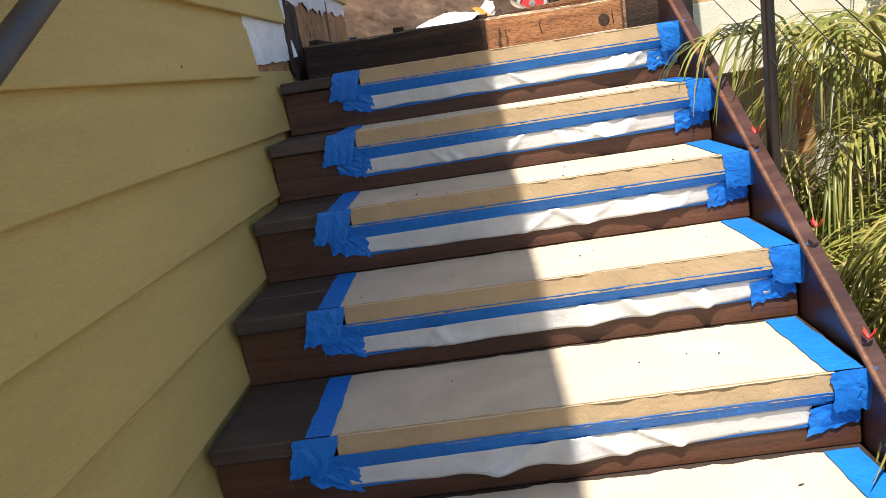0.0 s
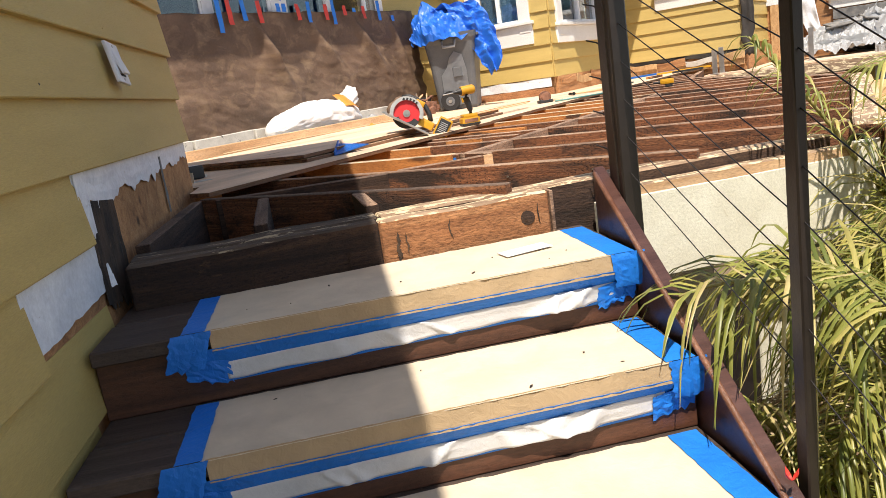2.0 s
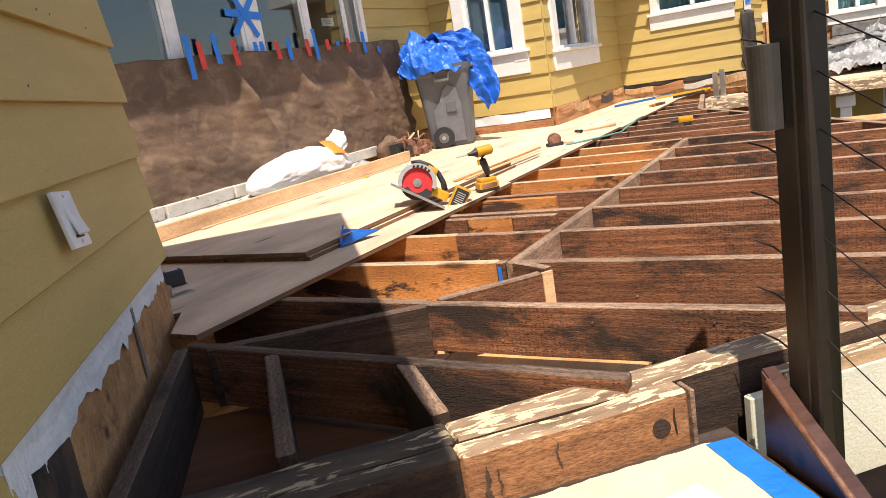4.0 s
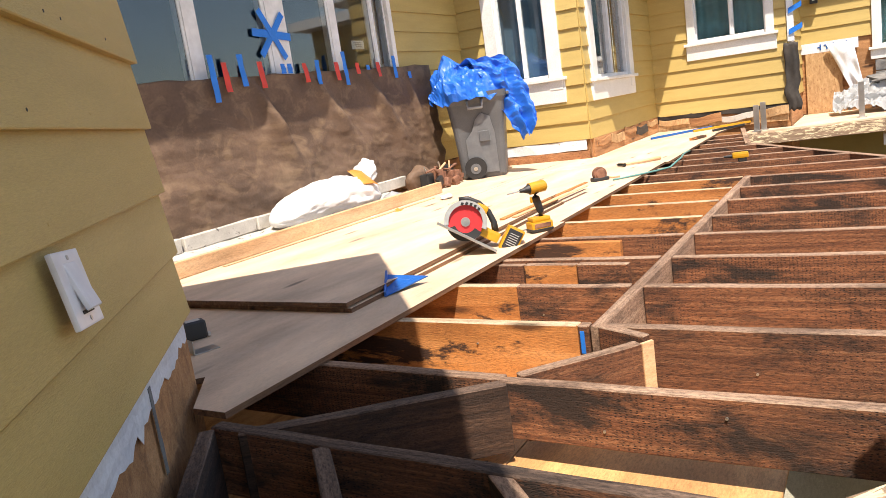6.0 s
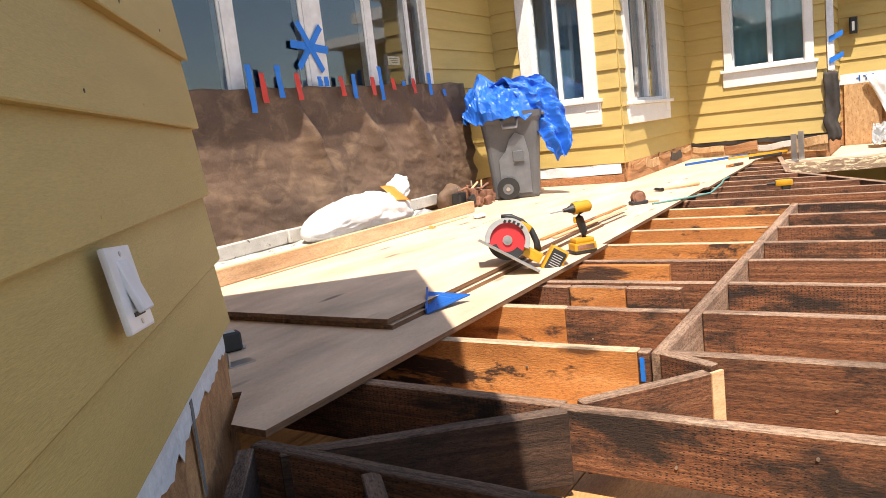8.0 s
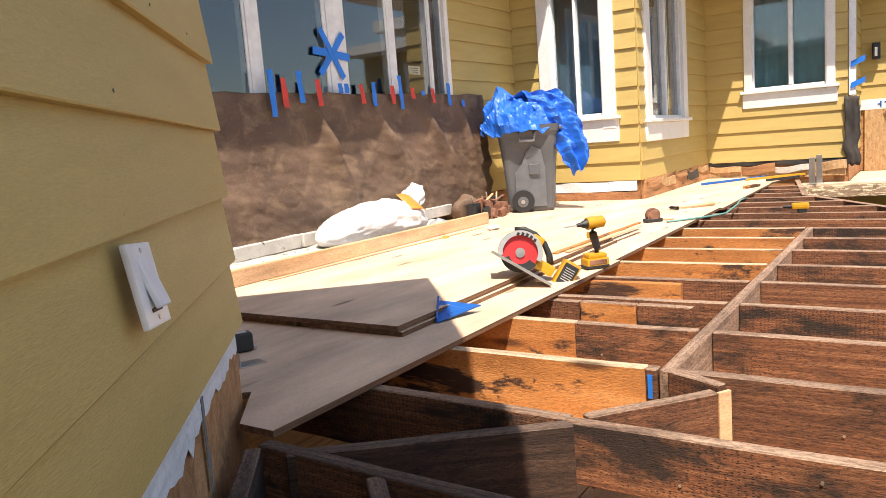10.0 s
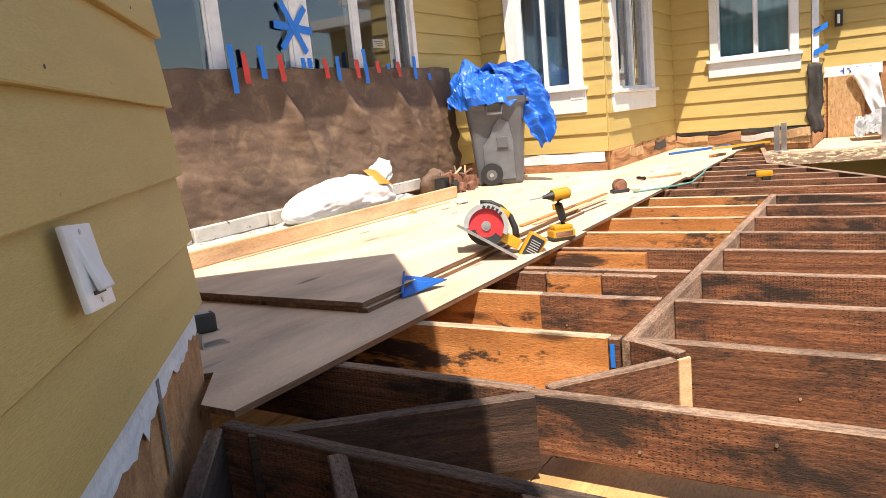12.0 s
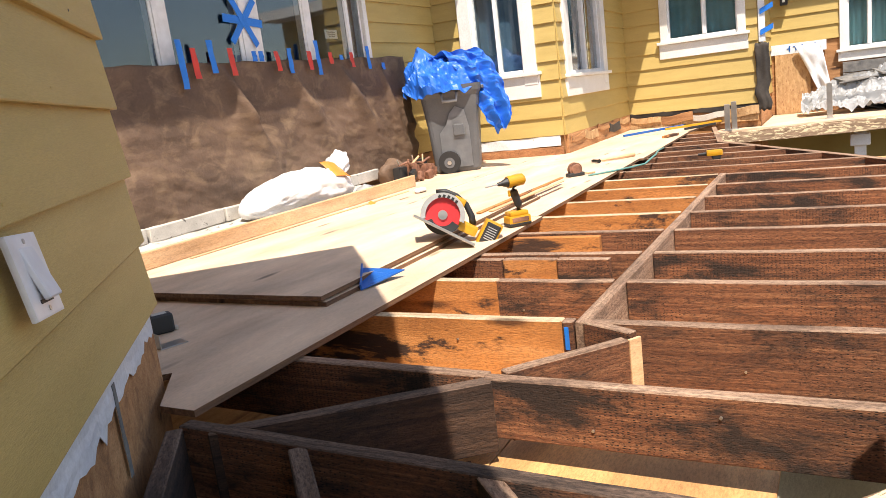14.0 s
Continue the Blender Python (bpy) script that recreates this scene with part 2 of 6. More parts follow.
M_RUBBER = plain("black_rubber", (0.016, 0.016, 0.017), 0.6)
M_YELLOW = plain("tool_yellow", (0.54, 0.27, 0.014), 0.4)
M_TOOLBLK = plain("tool_black", (0.02, 0.02, 0.021), 0.5)
M_BLADE = plain("red_blade", (0.55, 0.03, 0.035), 0.4)
M_ALU = plain("cast_aluminium", (0.52, 0.52, 0.51), 0.45, 0.6)
M_LEATHER = surface("tan_leather", (0.13, 0.055, 0.032), (0.30, 0.14, 0.085), (20, 20, 20), 0.7, 160, 0.4, (0.05, 0.028, 0.02), (0.58, 0.66))
M_BAG = sheet("white_sack", (0.76, 0.76, 0.76), 0.5, 0.1, 0.5)
M_ORANGE = sheet("orange_print", (0.62, 0.24, 0.04), 0.5, 0.0, 0.3)
M_INK = plain("grey_ink", (0.13, 0.14, 0.2), 0.6)
M_SQUARE = plain("blue_anodised", (0.010, 0.12, 0.46), 0.35, 0.25)
M_SHINGLE = surface("grey_shingle", (0.11, 0.11, 0.11), (0.24, 0.23, 0.22), (12, 12, 12), 0.9, 200, 0.7)
M_PLASTIC = sheet("clear_sheet", (0.44, 0.45, 0.46), 0.22, 0.25, 0.9)
M_HOSE = plain("teal_hose", (0.10, 0.26, 0.24), 0.45)


def leaf_mat(name, cols, rough=0.38):
    m, nt, p = tree(name)
    geo = nt.nodes.new("ShaderNodeNewGeometry")
    c = ramp(nt, geo.outputs["Random Per Island"], cols)
    v = coords(nt, (4, 4, 4))
    n = ramp(nt, noise_tex(nt, v, 3.0, 5, 0.6), [(0.3, (0.7, 0.7, 0.7)), (0.7, (1.2, 1.2, 1.2))])
    c = mix(nt, 1.0, c, n, "MULTIPLY")
    nt.links.new(c, p.inputs["Base Color"])
    p.inputs["Roughness"].default_value = rough
    t = nt.nodes.new("ShaderNodeBsdfTranslucent")
    nt.links.new(c, t.inputs[0])
    mx = nt.nodes.new("ShaderNodeMixShader")
    mx.inputs[0].default_value = 0.40
    nt.links.new(p.outputs[0], mx.inputs[1])
    nt.links.new(t.outputs[0], mx.inputs[2])
    nt.links.new(mx.outputs[0], nt.nodes["Material Output"].inputs[0])
    return m


M_LEAF = leaf_mat("palm_leaf", [(0.0, (0.11, 0.145, 0.035)), (0.35, (0.27, 0.30, 0.07)), (0.7, (0.46, 0.42, 0.12)), (1.0, (0.66, 0.54, 0.26))])
M_DRYLEAF = leaf_mat("dry_palm_leaf", [(0.0, (0.26, 0.175, 0.10)), (0.5, (0.48, 0.36, 0.225)), (1.0, (0.66, 0.55, 0.38))], 0.7)
M_STEM = surface("palm_stem", (0.20, 0.19, 0.06), (0.36, 0.31, 0.12), (6, 6, 20), 0.6, 60, 0.3)
M_HUSK = surface("palm_husk", (0.10, 0.06, 0.03), (0.2, 0.13, 0.07), (10, 10, 3), 0.9, 90, 0.8)

# ---- building helpers ----
WING = radians(49.0)
DU = Vector((math.cos(WING), math.sin(WING), 0))
DV = Vector((math.sin(WING), -math.cos(WING), 0))
rnd = random.Random(4)
# the wing's wall planes
V_A, U_B, V_C, U_D = -3.12, 6.87, -1.82, 9.38
V_E = -0.29


def uv(u, v, z=0.0):
    """A place by the wing's own axes: u along the far walls, v out from them."""
    return DU * u + DV * v + Vector((0, 0, z))


WINGM = Matrix.Rotation(WING, 4, "Z")


def root(name, m=None, label="", category="", group="", kind=""):
    ob = new(name)
    ob.empty_display_size = 0.05
    if m is not None:
        ob.matrix_basis = m
    return tagged(ob, label, category, group, kind)


def part(name, bm, material, parent=None, label="", m=None, smooth=False):
    """Links a bmesh as one mesh object under its parent."""
    if isinstance(bm, bmesh.types.BMesh):
        me = bpy.data.meshes.new(name)
        bm.to_mesh(me)
        bm.free()
        for mt in (material if isinstance(material, (list, tuple)) else [material]):
            me.materials.append(mt)
        if smooth:
            me.polygons.foreach_set("use_smooth", [True] * len(me.polygons))
    else:
        me = bm
    ob = new(name, me)
    if m is not None:
        ob.matrix_basis = m
    if parent is not None:
        ob.parent = parent
    return tagged(ob, label)


def box(bm, c, s, bevel=0.0, m=None, seg=1):
    """Adds a box of size s round c."""
    r = bmesh.ops.create_cube(bm, size=1.0, matrix=(m or Matrix()) @ Matrix.Translation(c) @ Matrix.Diagonal((*s, 1)))
    vs = r["verts"]
    if bevel:
        es = list({e for v in vs for e in v.link_edges})
        bmesh.ops.bevel(bm, geom=es, offset=bevel, segments=seg, profile=0.7, affect="EDGES", clamp_overlap=True)
    return bm


def cyl(bm, a, b, r1, r2=None, n=16, caps=True):
    """Adds a round bar from a to b."""
    a, b = Vector(a), Vector(b)
    d = b - a
    q = d.to_track_quat("Z", "Y").to_matrix().to_4x4()
    bmesh.ops.create_cone(bm, cap_ends=caps, segments=n, radius1=r1, radius2=r1 if r2 is None else r2, depth=d.length, matrix=Matrix.Translation((a + b) / 2) @ q)
    return bm


def tube(bm, pts, r, n=8):
    """Adds a bent round bar along points; r is one radius or one for each point."""
    pts = [Vector(p) for p in pts]
    rings = []
    for i, p in enumerate(pts):
        d = (pts[min(i + 1, len(pts) - 1)] - pts[max(i - 1, 0)]).normalized()
        s = d.cross(Vector((0.01, 0.02, 1))).normalized()
        t = s.cross(d)
        rr = r[i] if isinstance(r, (list, tuple)) else r
        rings.append([bm.verts.new(p + (s * math.cos(2 * math.pi * k / n) + t * math.sin(2 * math.pi * k / n)) * rr) for k in range(n)])
    for a, b in zip(rings, rings[1:]):
        for k in range(n):
            bm.faces.new((a[k], a[(k + 1) % n], b[(k + 1) % n], b[k]))
    bm.faces.new(rings[0][::-1])
    bm.faces.new(rings[-1])
    return bm


def surf(bm, fn, nu, nv, thick=0.0):
    """Adds a sheet given by fn(s, t), s and t from 0 to 1."""
    g = [[bm.verts.new(fn(i / nu, j / nv)) for j in range(nv + 1)] for i in range(nu + 1)]
    fs = [bm.faces.new((g[i][j], g[i + 1][j], g[i + 1][j + 1], g[i][j + 1])) for i in range(nu) for j in range(nv)]
    if thick:
        bmesh.ops.recalc_face_normals(bm, faces=fs)
        bmesh.ops.solidify(bm, geom=fs, thickness=thick)
    return bm


def frame_m(a, b, up=(0, 0, 1)):
    """A pose at a whose x axis points at b and whose z axis is up."""
    a, b = Vector(a), Vector(b)
    x = (b - a).normalized()
    y = Vector(up).cross(x).normalized()
    z = x.cross(y)
    return Matrix.Translation(a) @ Matrix((x, y, z)).transposed().to_4x4()


def board(name, a, b, w, h, material, parent=None, label="", bevel=0.003, top=None, wobble=0.0):
    """A board whose top runs from a to b, w wide and h deep; top: another material on its upper face."""
    ln = (Vector(b) - Vector(a)).length
    bm = bmesh.new()
    box(bm, (ln / 2, 0, -h / 2), (ln, w, h), bevel)
    if wobble:
        bmesh.ops.subdivide_edges(bm, edges=[e for e in bm.edges if abs((e.verts[0].co - e.verts[1].co).x) > ln * 0.5], cuts=10)
        for v in bm.verts:
            v.co.z += wobble * noise.noise((v.co.x * 5, v.co.y * 9, ln))
            v.co.y += wobble * noise.noise((v.co.x * 4, v.co.z * 9, ln + 5))
    if top:
        for f in bm.faces:
            f.material_index = 1 if f.normal.z > 0.7 else 0
    return part(name, bm, [material, top] if top else material, parent, label, frame_m(a, b))


def n3(p, s=1.0, k=0.0):
    return noise.noise((p[0] * s + k, p[1] * s - k, p[2] * s + 2 * k))

# ---- ground ----
bm = bmesh.new()
surf(bm, lambda s, t: Vector(((s - 0.5) * 900, (t - 0.5) * 900, -2.05)), 4, 4)
tagged(part("ground", bm, M_DIRT), "bare brown garden soil below the stairs", "ground", kind="structure")

# ---- the house beside the stairs ----
COURSE = 0.176


def siding(bm, ln, z, h, off=0.0):
    """One lap-siding board in a wall's own axes: x along, y out, z up."""
    y0, y1 = off + 0.024, off + 0.003
    v = [bm.verts.new(p) for p in ((0, off, z), (0, y0 - 0.002, z), (0, y0, z + 0.003), (0, y1, z + h), (0, off, z + h), (ln, off, z), (ln, y0 - 0.002, z), (ln, y0, z + 0.003), (ln, y1, z + h), (ln, off, z + h))]
    bm.faces.new(v[0:5][::-1])
    bm.faces.new(v[5:10])
    for i in range(5):
        j = (i + 1) % 5
        bm.faces.new((v[i], v[j], v[j + 5], v[i + 5]))
    bmesh.ops.recalc_face_normals(bm, faces=bm.faces)
    return bm


left = root("wall_left", label="yellow lap-sided house wall beside the stairs, siding cut away at the foot", category="wall", kind="structure")
bm = bmesh.new()
box(bm, (-0.10, -2.4, 0.1), (0.165, 8.2, 4.3))
part("wall_body", bm, M_SHEATH, left)
# boards run from the wall's far corner back along the stairs
LEFT_M = Matrix.Translation((-0.0185, 0, 0)) @ Matrix.Rotation(-math.pi / 2, 4, "Z")
for k in range(-8, 17):
    z = 0.930 - COURSE * k
    end = 1.715
    if k == 5:
        end = 0.235
    elif k == 6:
        end = -0.20
    elif k >= 7:
        end = 0.26 if k == 7 else 0.0
    bm = bmesh.new()
    siding(bm, end + 6.4, z, COURSE + 0.018)
    part("siding_board", bm, M_SIDING, left, "", LEFT_M @ Matrix.Translation((-end, 0, 0)))


def ragged(y0, y1, top, low, amp, x, seed, n=46):
    """A torn-edged strip on the left wall: top and low are heights at both ends."""
    b = bmesh.new()

    def fn(s, t):
        y = y0 + (y1 - y0) * s
        hi = top[0] + (top[1] - top[0]) * s
        lo = low[0] + (low[1] - low[0]) * s + amp * (noise.noise((s * 9, seed, 0)) + 0.7 * noise.noise((s * 31, seed, 4)))
        return Vector((x + 0.0025 * noise.noise((s * 14, t * 5, seed)), y, hi + (min(lo, hi - 0.004) - hi) * t))

    return surf(b, fn, n, 6, 0.0015)


part("house_wrap", ragged(0.215, 1.66, (0.24, 0.25), (0.125, 0.165), 0.05, -0.012, 1), M_WRAP, left, "torn white house wrap")
part("house_wrap", ragged(-0.215, 0.265, (0.064, 0.068), (-0.092, -0.072), 0.005, -0.010, 5, 20), M_WRAP, left, "white house wrap patch")
part("house_wrap", ragged(0.222, 0.30, (0.235, 0.235), (0.05, 0.07), 0.02, -0.0085, 9, 14), M_WRAP, left, "torn white house wrap")
part("rotten_patch", ragged(0.262, 0.50, (0.155, 0.13), (-0.11, -0.16), 0.03, -0.0105, 3, 20), M_ROT, left, "black rotten wood")
part("flashing", ragged(1.145, 1.168, (0.2, 0.2), (0.0, 0.0), 0.015, -0.009, 12, 6), M_SHINGLE, left, "grey strip of old flashing")
bm = bmesh.new()
surf(bm, lambda s, t: Vector((0.006 + 0.012 * s * t, 0.262 + 0.012 * s, -0.005 - 0.06 * t + 0.01 * noise.noise((t * 6, s, 1)))), 4, 12, 0.0015)
part("torn_flap", bm, M_WRAP, left, "torn white flap")
bm = bmesh.new()
box(bm, (-2.2, -3.1, 2.26), (5.5, 9.92, 0.12), 0.01)
tagged(part("roof_left", bm, M_WHITE), "white-edged eave of the house above the stairs", "roof", kind="structure")
bm = bmesh.new()
box(bm, (-2.7, 1.63, 0.1), (5.0, 0.15, 4.3))
tagged(part("wall_left_return", bm, M_SIDING), "yellow end wall of the house beside the stairs", "wall", kind="structure")

# ---- stairs ----
RUN, RISE, TOP = 0.277, 0.173, -0.152
SKEW = 0.024
stairs = root("stairs", label="dark brown stained wooden stairs with two-board treads", category="stairs", kind="structure")
for k in range(12):
    y, z = -k * RUN, TOP - k * RISE
    dep = (RUN + 0.045) / 2 if k else 0.2
    for j in range(2):
        ya = y + j * (dep + 0.004)
        board("tread_board", (0.003, ya + dep / 2, z), (1.285, ya + dep / 2 + SKEW, z), dep, 0.036, M_STAIN, stairs, bevel=0.004)
    board("riser", (0.003, y + 0.034, z - 0.037), (1.284, y + 0.034 + SKEW, z - 0.037), 0.018, RISE - 0.038, M_RISER, stairs)


def stringer(name, x, w, up, y_top, drop):
    s = RISE / RUN
    b = bmesh.new()
    pts = [(y_top, up + TOP + y_top * s), (y_top, up + TOP + y_top * s - drop), (-3.3, up + TOP - 3.3 * s - drop), (-3.3, up + TOP - 3.3 * s)]
    a = [b.verts.new((x, p[0], p[1])) for p in pts]
    c = [b.verts.new((x + w, p[0], p[1])) for p in pts]
    b.faces.new(a[::-1])
    b.faces.new(c)
    for i in range(4):
        j = (i + 1) % 4
        b.faces.new((a[i], a[j], c[j], c[i]))
    bmesh.ops.recalc_face_normals(b, faces=b.faces)
    bmesh.ops.bevel(b, geom=b.edges[:], offset=0.004, segments=2, affect="EDGES")
    return part(name, b, M_STRINGER, stairs)


stringer("stringer", 1.288, 0.034, -0.006, 0.30, 0.40)
bm = bmesh.new()
tube(bm, [(1.283, 0.27 - 0.18 * i, -0.002 + TOP + (0.27 - 0.18 * i) * RISE / RUN) for i in range(20)], 0.007)
part("edge_bead", bm, M_RAIL, stairs, "worn rounded edge of the skirt board", smooth=True)


# ---- paper, tape and film on each step ----
def wrinkle(p, s, a, k):
    return a * (noise.noise((p[0] * s + k, p[1] * s, p[2] * s)) + 0.5 * noise.noise((p[0] * s * 2.7, p[1] * s * 2.7 + k, p[2] * s * 2.7)))


XP0, XP1 = 0.258, 1.212


def cover(k):
    y, z = -k * RUN, TOP - k * RISE
    c = root("paper_cover", pose(0, y, z, rz=math.degrees(SKEW / 1.282)), "tan paper step cover edged with blue masking tape and white film", "floor protection", "taped paper covers on the steps")
    q = k * 3.1
    depth = 0.300 if k == 0 else RUN + 0.018
    skew = 0.01 * noise.noise((k, 2, 3))

    def top(s, t):
        x = XP0 - 0.004 + (XP1 - XP0 + 0.012) * s
        d = depth - 0.004 + (0.048 * x + 0.006 if k == 0 else 0) + 0.006 * noise.noise((x * 16, q, 1)) + (0.004 * noise.noise((x * 70, q, 5)))
        yy = -0.010 - 0.003 * noise.noise((x * 26, q, 9)) - 0.003 * noise.noise((x * 80, q, 2)) + (d + 0.004) * t
        return Vector((x, yy, 0.0035 + 0.0015 * max(0, noise.noise((x * 5, yy * 9, q)))))

    def fold(s, t):
        x = XP0 + 0.006 + (XP1 - XP0) * s
        return Vector((x, -0.0075 + 0.0012 * noise.noise((x * 20, t, q)), 0.006 - 0.050 * t + skew * s * t + 0.0016 * noise.noise((x * 60, 0, q)) * (1 - t)))

    b = bmesh.new()
    surf(b, top, 60, 8, 0.0012)
    part("tread_paper", b, M_KRAFT, c, "tan rosin paper")
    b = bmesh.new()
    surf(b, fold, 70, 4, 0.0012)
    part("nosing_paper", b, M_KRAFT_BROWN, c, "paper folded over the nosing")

    def band(x0, x1, za, zb, ya, yb, amp, kk, taper=0.0):
        def fn(s, t):
            x = x0 + (x1 - x0) * s
            p = (x, 0, za + (zb - za) * t)
            dz = taper * s * (1 if t > 0.5 else 0.2)
            fr = 13 if amp < 0.009 else 5.5
            return Vector((x, ya + (yb - ya) * t - abs(wrinkle((x * 2.2 + t * 0.35, t * 0.3, 0), fr, amp, kk)), p[2] + dz + 0.12 * wrinkle((x, t, 0), 24, min(amp, 0.005), kk + 4)))
        return fn

    b = bmesh.new()
    surf(b, band(0.215, XP1 + 0.06, -0.038, -0.082, -0.0095, 0.013, 0.0035, q, 0.012), 110, 4, 0.0006)
    part("front_tape", b, M_TAPE, c, "wrinkled blue masking tape")
    fr_ = random.Random(40 + k)
    folds = [(fr_.uniform(0.45, 1.15), fr_.uniform(-1.8, 1.8), fr_.uniform(0.008, 0.03), fr_.uniform(0.006, 0.017)) for _ in range(9)]
    xa, xb = 0.262 + 0.02 * fr_.random(), XP1 - 0.03 + 0.04 * fr_.random()
    low = fr_.uniform(0.0, 0.012)

    def film(s, t):
        x = xa + (xb - xa) * s
        out = 0.0015 + 0.002 * abs(noise.noise((x * 6, t * 2, q)))
        for fx, lean, wd, am in folds:
            d = (x - fx - lean * 0.05 * (t - 0.5)) / (wd * (0.6 + 0.8 * t))
            out += am * math.exp(-d * d) * (0.25 + 0.75 * t) * (1 if fx > 0.6 else 0.5)
        zt = -0.080 + 0.012 * s
        zb = -0.122 + 0.012 * s - low * math.sin(math.pi * s) + 0.004 * noise.noise((x * 11, q, 6))
        return Vector((x, 0.012 + 0.006 * t - out, zt + (zb - zt) * t))

    b = bmesh.new()
    surf(b, film, 150, 8, 0.0005)
    part("riser_film", b, M_FILM, c, "crumpled white plastic film", smooth=True)
    b = bmesh.new()
    surf(b, band(0.27, XP1 + 0.03, -0.108, -0.130, 0.016, 0.0215, 0.0015, q + 9, 0.010), 60, 2, 0.0005)
    part("lower_tape", b, M_TAPE, c, "thin strip of blue tape")
    # side tapes: along the tread, then hanging over the nosing
    for x0, x1, nm, out in ((0.205, 0.257, "side_tape", -1), (XP1 - 0.006, 1.272, "side_tape", 1)):
        b = bmesh.new()
        surf(b, lambda s, t: Vector((x0 + (x1 - x0) * s + 0.003 * noise.noise((t * 9, q, out)), -0.009 + (depth - 0.006 + (0.048 * x0 + 0.004 if k == 0 else 0)) * t, 0.0062 + 0.0018 * abs(noise.noise((s * 3, t * 16, q))))), 5, 30, 0.0006)
        part(nm, b, M_TAPE, c, "blue masking tape")
        b = bmesh.new()
        w = x1 - x0

        def flap(s, t):
            x = x0 - (0.022 if out < 0 else -0.004) + (w + (0.035 if out < 0 else 0.02)) * s + out * (0.03 if out < 0 else 0.012) * t + 0.006 * noise.noise((t * 7, s * 3, q + out))
            zz = 0.006 - (0.088 + 0.012 * noise.noise((s * 6, q, out))) * t
            return Vector((x, -0.0125 + 0.012 * t * t - 0.004 * abs(noise.noise((s * 4, t * 3, q + 2))), zz))

        surf(b, flap, 10, 10, 0.0006)
        part("tape_flap", b, M_TAPE, c, "creased blue tape end")
        b = bmesh.new()

        def flap2(s, t):
            x = (x0 + x1) / 2 - out * 0.012 + (-0.05 + 0.1 * s) * 1.0 + 0.008 * noise.noise((t * 5, s * 4, q + 5 * out))
            zz = -0.066 - (0.058 + 0.014 * noise.noise((s * 7, q, out + 3))) * t + 0.02 * (s - 0.5) * out
            return Vector((x, 0.008 + 0.012 * t - 0.005 * abs(noise.noise((s * 4, t * 4, q + 8))), zz))

        surf(b, flap2, 12, 8, 0.0006)
        part("tape_flap", b, M_TAPE, c, "creased blue tape end")
    return c


for k in range(10):
    cover(k)

# ---- deck frame ----
frame_root = root("deck_frame", label="bare deck framing of brown treated joists, boards removed", category="deck frame", kind="structure")
D_J = 0.184


def joist(name, a, b, mat=None, top=None, w=0.04, h=D_J, label=""):
    return board(name, a, b, w, h, mat or M_JOIST, frame_root, label, 0.003, top or M_JTOP, 0.002)


V_PLY, V_BEAM, V_RIM = -0.85, -0.14, 1.25
JOISTS = [1.95, 2.385, 2.80, 3.225, 3.64, 4.08, 4.51, 4.93]
LEFT_BAYS = [[(-1.3, -0.20, M_NEWWOOD), (-0.20, -0.165, M_JOIST)], [(-1.3, -0.60, M_NEWWOOD), (-0.60, -0.165, M_JOIST)], [(-1.3, -0.165, M_JOIST)], [(-1.3, -0.165, M_JOIST)]] + [[(-1.3, -0.165, M_NEWWOOD)]] * 4


def rim_v(u):
    """The outer rim's line, a little aslant to the joists."""
    return V_RIM - 0.04 + 0.0667 * (4.6 - u)


for u, bays in zip(JOISTS, LEFT_BAYS):
    for va, vb, mt in bays:
        joist("joist", uv(u, va), uv(u, vb - 0.001), mt, M_PALETOP if mt is M_NEWWOOD else None)
    joist("joist", uv(u, V_BEAM + 0.022), uv(u, rim_v(u) - 0.05))
joist("beam", uv(1.93, V_BEAM), uv(4.97, V_BEAM), M_JTOP)


def far_edge(u):
    """How far the joists reach out beyond the clipped corner of the deck."""
    return 1.18 - 0.64 * (u - 4.6) if u < 7.1 else -0.42 - 0.18 * (u - 7.1)


for i in range(8):
    u = 5.35 + 0.40 * i
    joist("joist", uv(u, -1.30), uv(u, far_edge(u) - 0.02))
joist("rim_beam", uv(4.52, 1.20), uv(7.1, -0.42), M_JOIST, M_JTOP, 0.05)
joist("rim_beam", uv(7.12, -0.44), uv(8.95, -0.75), M_JOIST, M_JTOP, 0.05)
# sistered blocks beside the joists
joist("sister_block", uv(2.757, -0.98, -0.012), uv(2.757, -0.74, -0.012), M_JOIST, M_JTOP, 0.038, 0.15)
joist("sister_block", uv(2.757, -0.735, -0.012), uv(2.757, -0.50, -0.012), M_NEWWOOD, M_JTOP, 0.038, 0.15)
joist("sister_block", uv(2.757, -0.495, -0.012), uv(2.757, -0.28, -0.012), M_JOIST, M_JTOP, 0.038, 0.15)
joist("sister_block", uv(3.18, -1.05, -0.012), uv(3.18, -0.44, -0.012), M_NEWWOOD, M_NEWWOOD, 0.038, 0.15)
# near bay; header, ledger and blocking are coloured dark for its shade
joist("joist", uv(1.50, -0.25), uv(1.50, 0.955), None, None, 0.04, 0.154)
joist("joist", uv(1.54, -1.25, -0.002), uv(1.52, -0.252, -0.002), M_JOIST)
joist("joist", uv(1.095, -0.86), uv(1.06, 0.52), M_JOIST, M_JTOP_SHADED)
joist("header", (0.13, 1.31, -0.002), (0.80, 1.275, -0.002), M_JOIST_OLD_SHADED, M_JTOP_SHADED)
joist("header", (0.845, 1.305, 0.0), (1.203, 1.358, 0.0), M_JOIST, None, 0.036)
board("end_grain", (1.204, 1.341, 0.0), (1.243, 1.352, 0.0), 0.010, 0.18, M_LUMBER, frame_root, "pale sawn board end", 0.001)
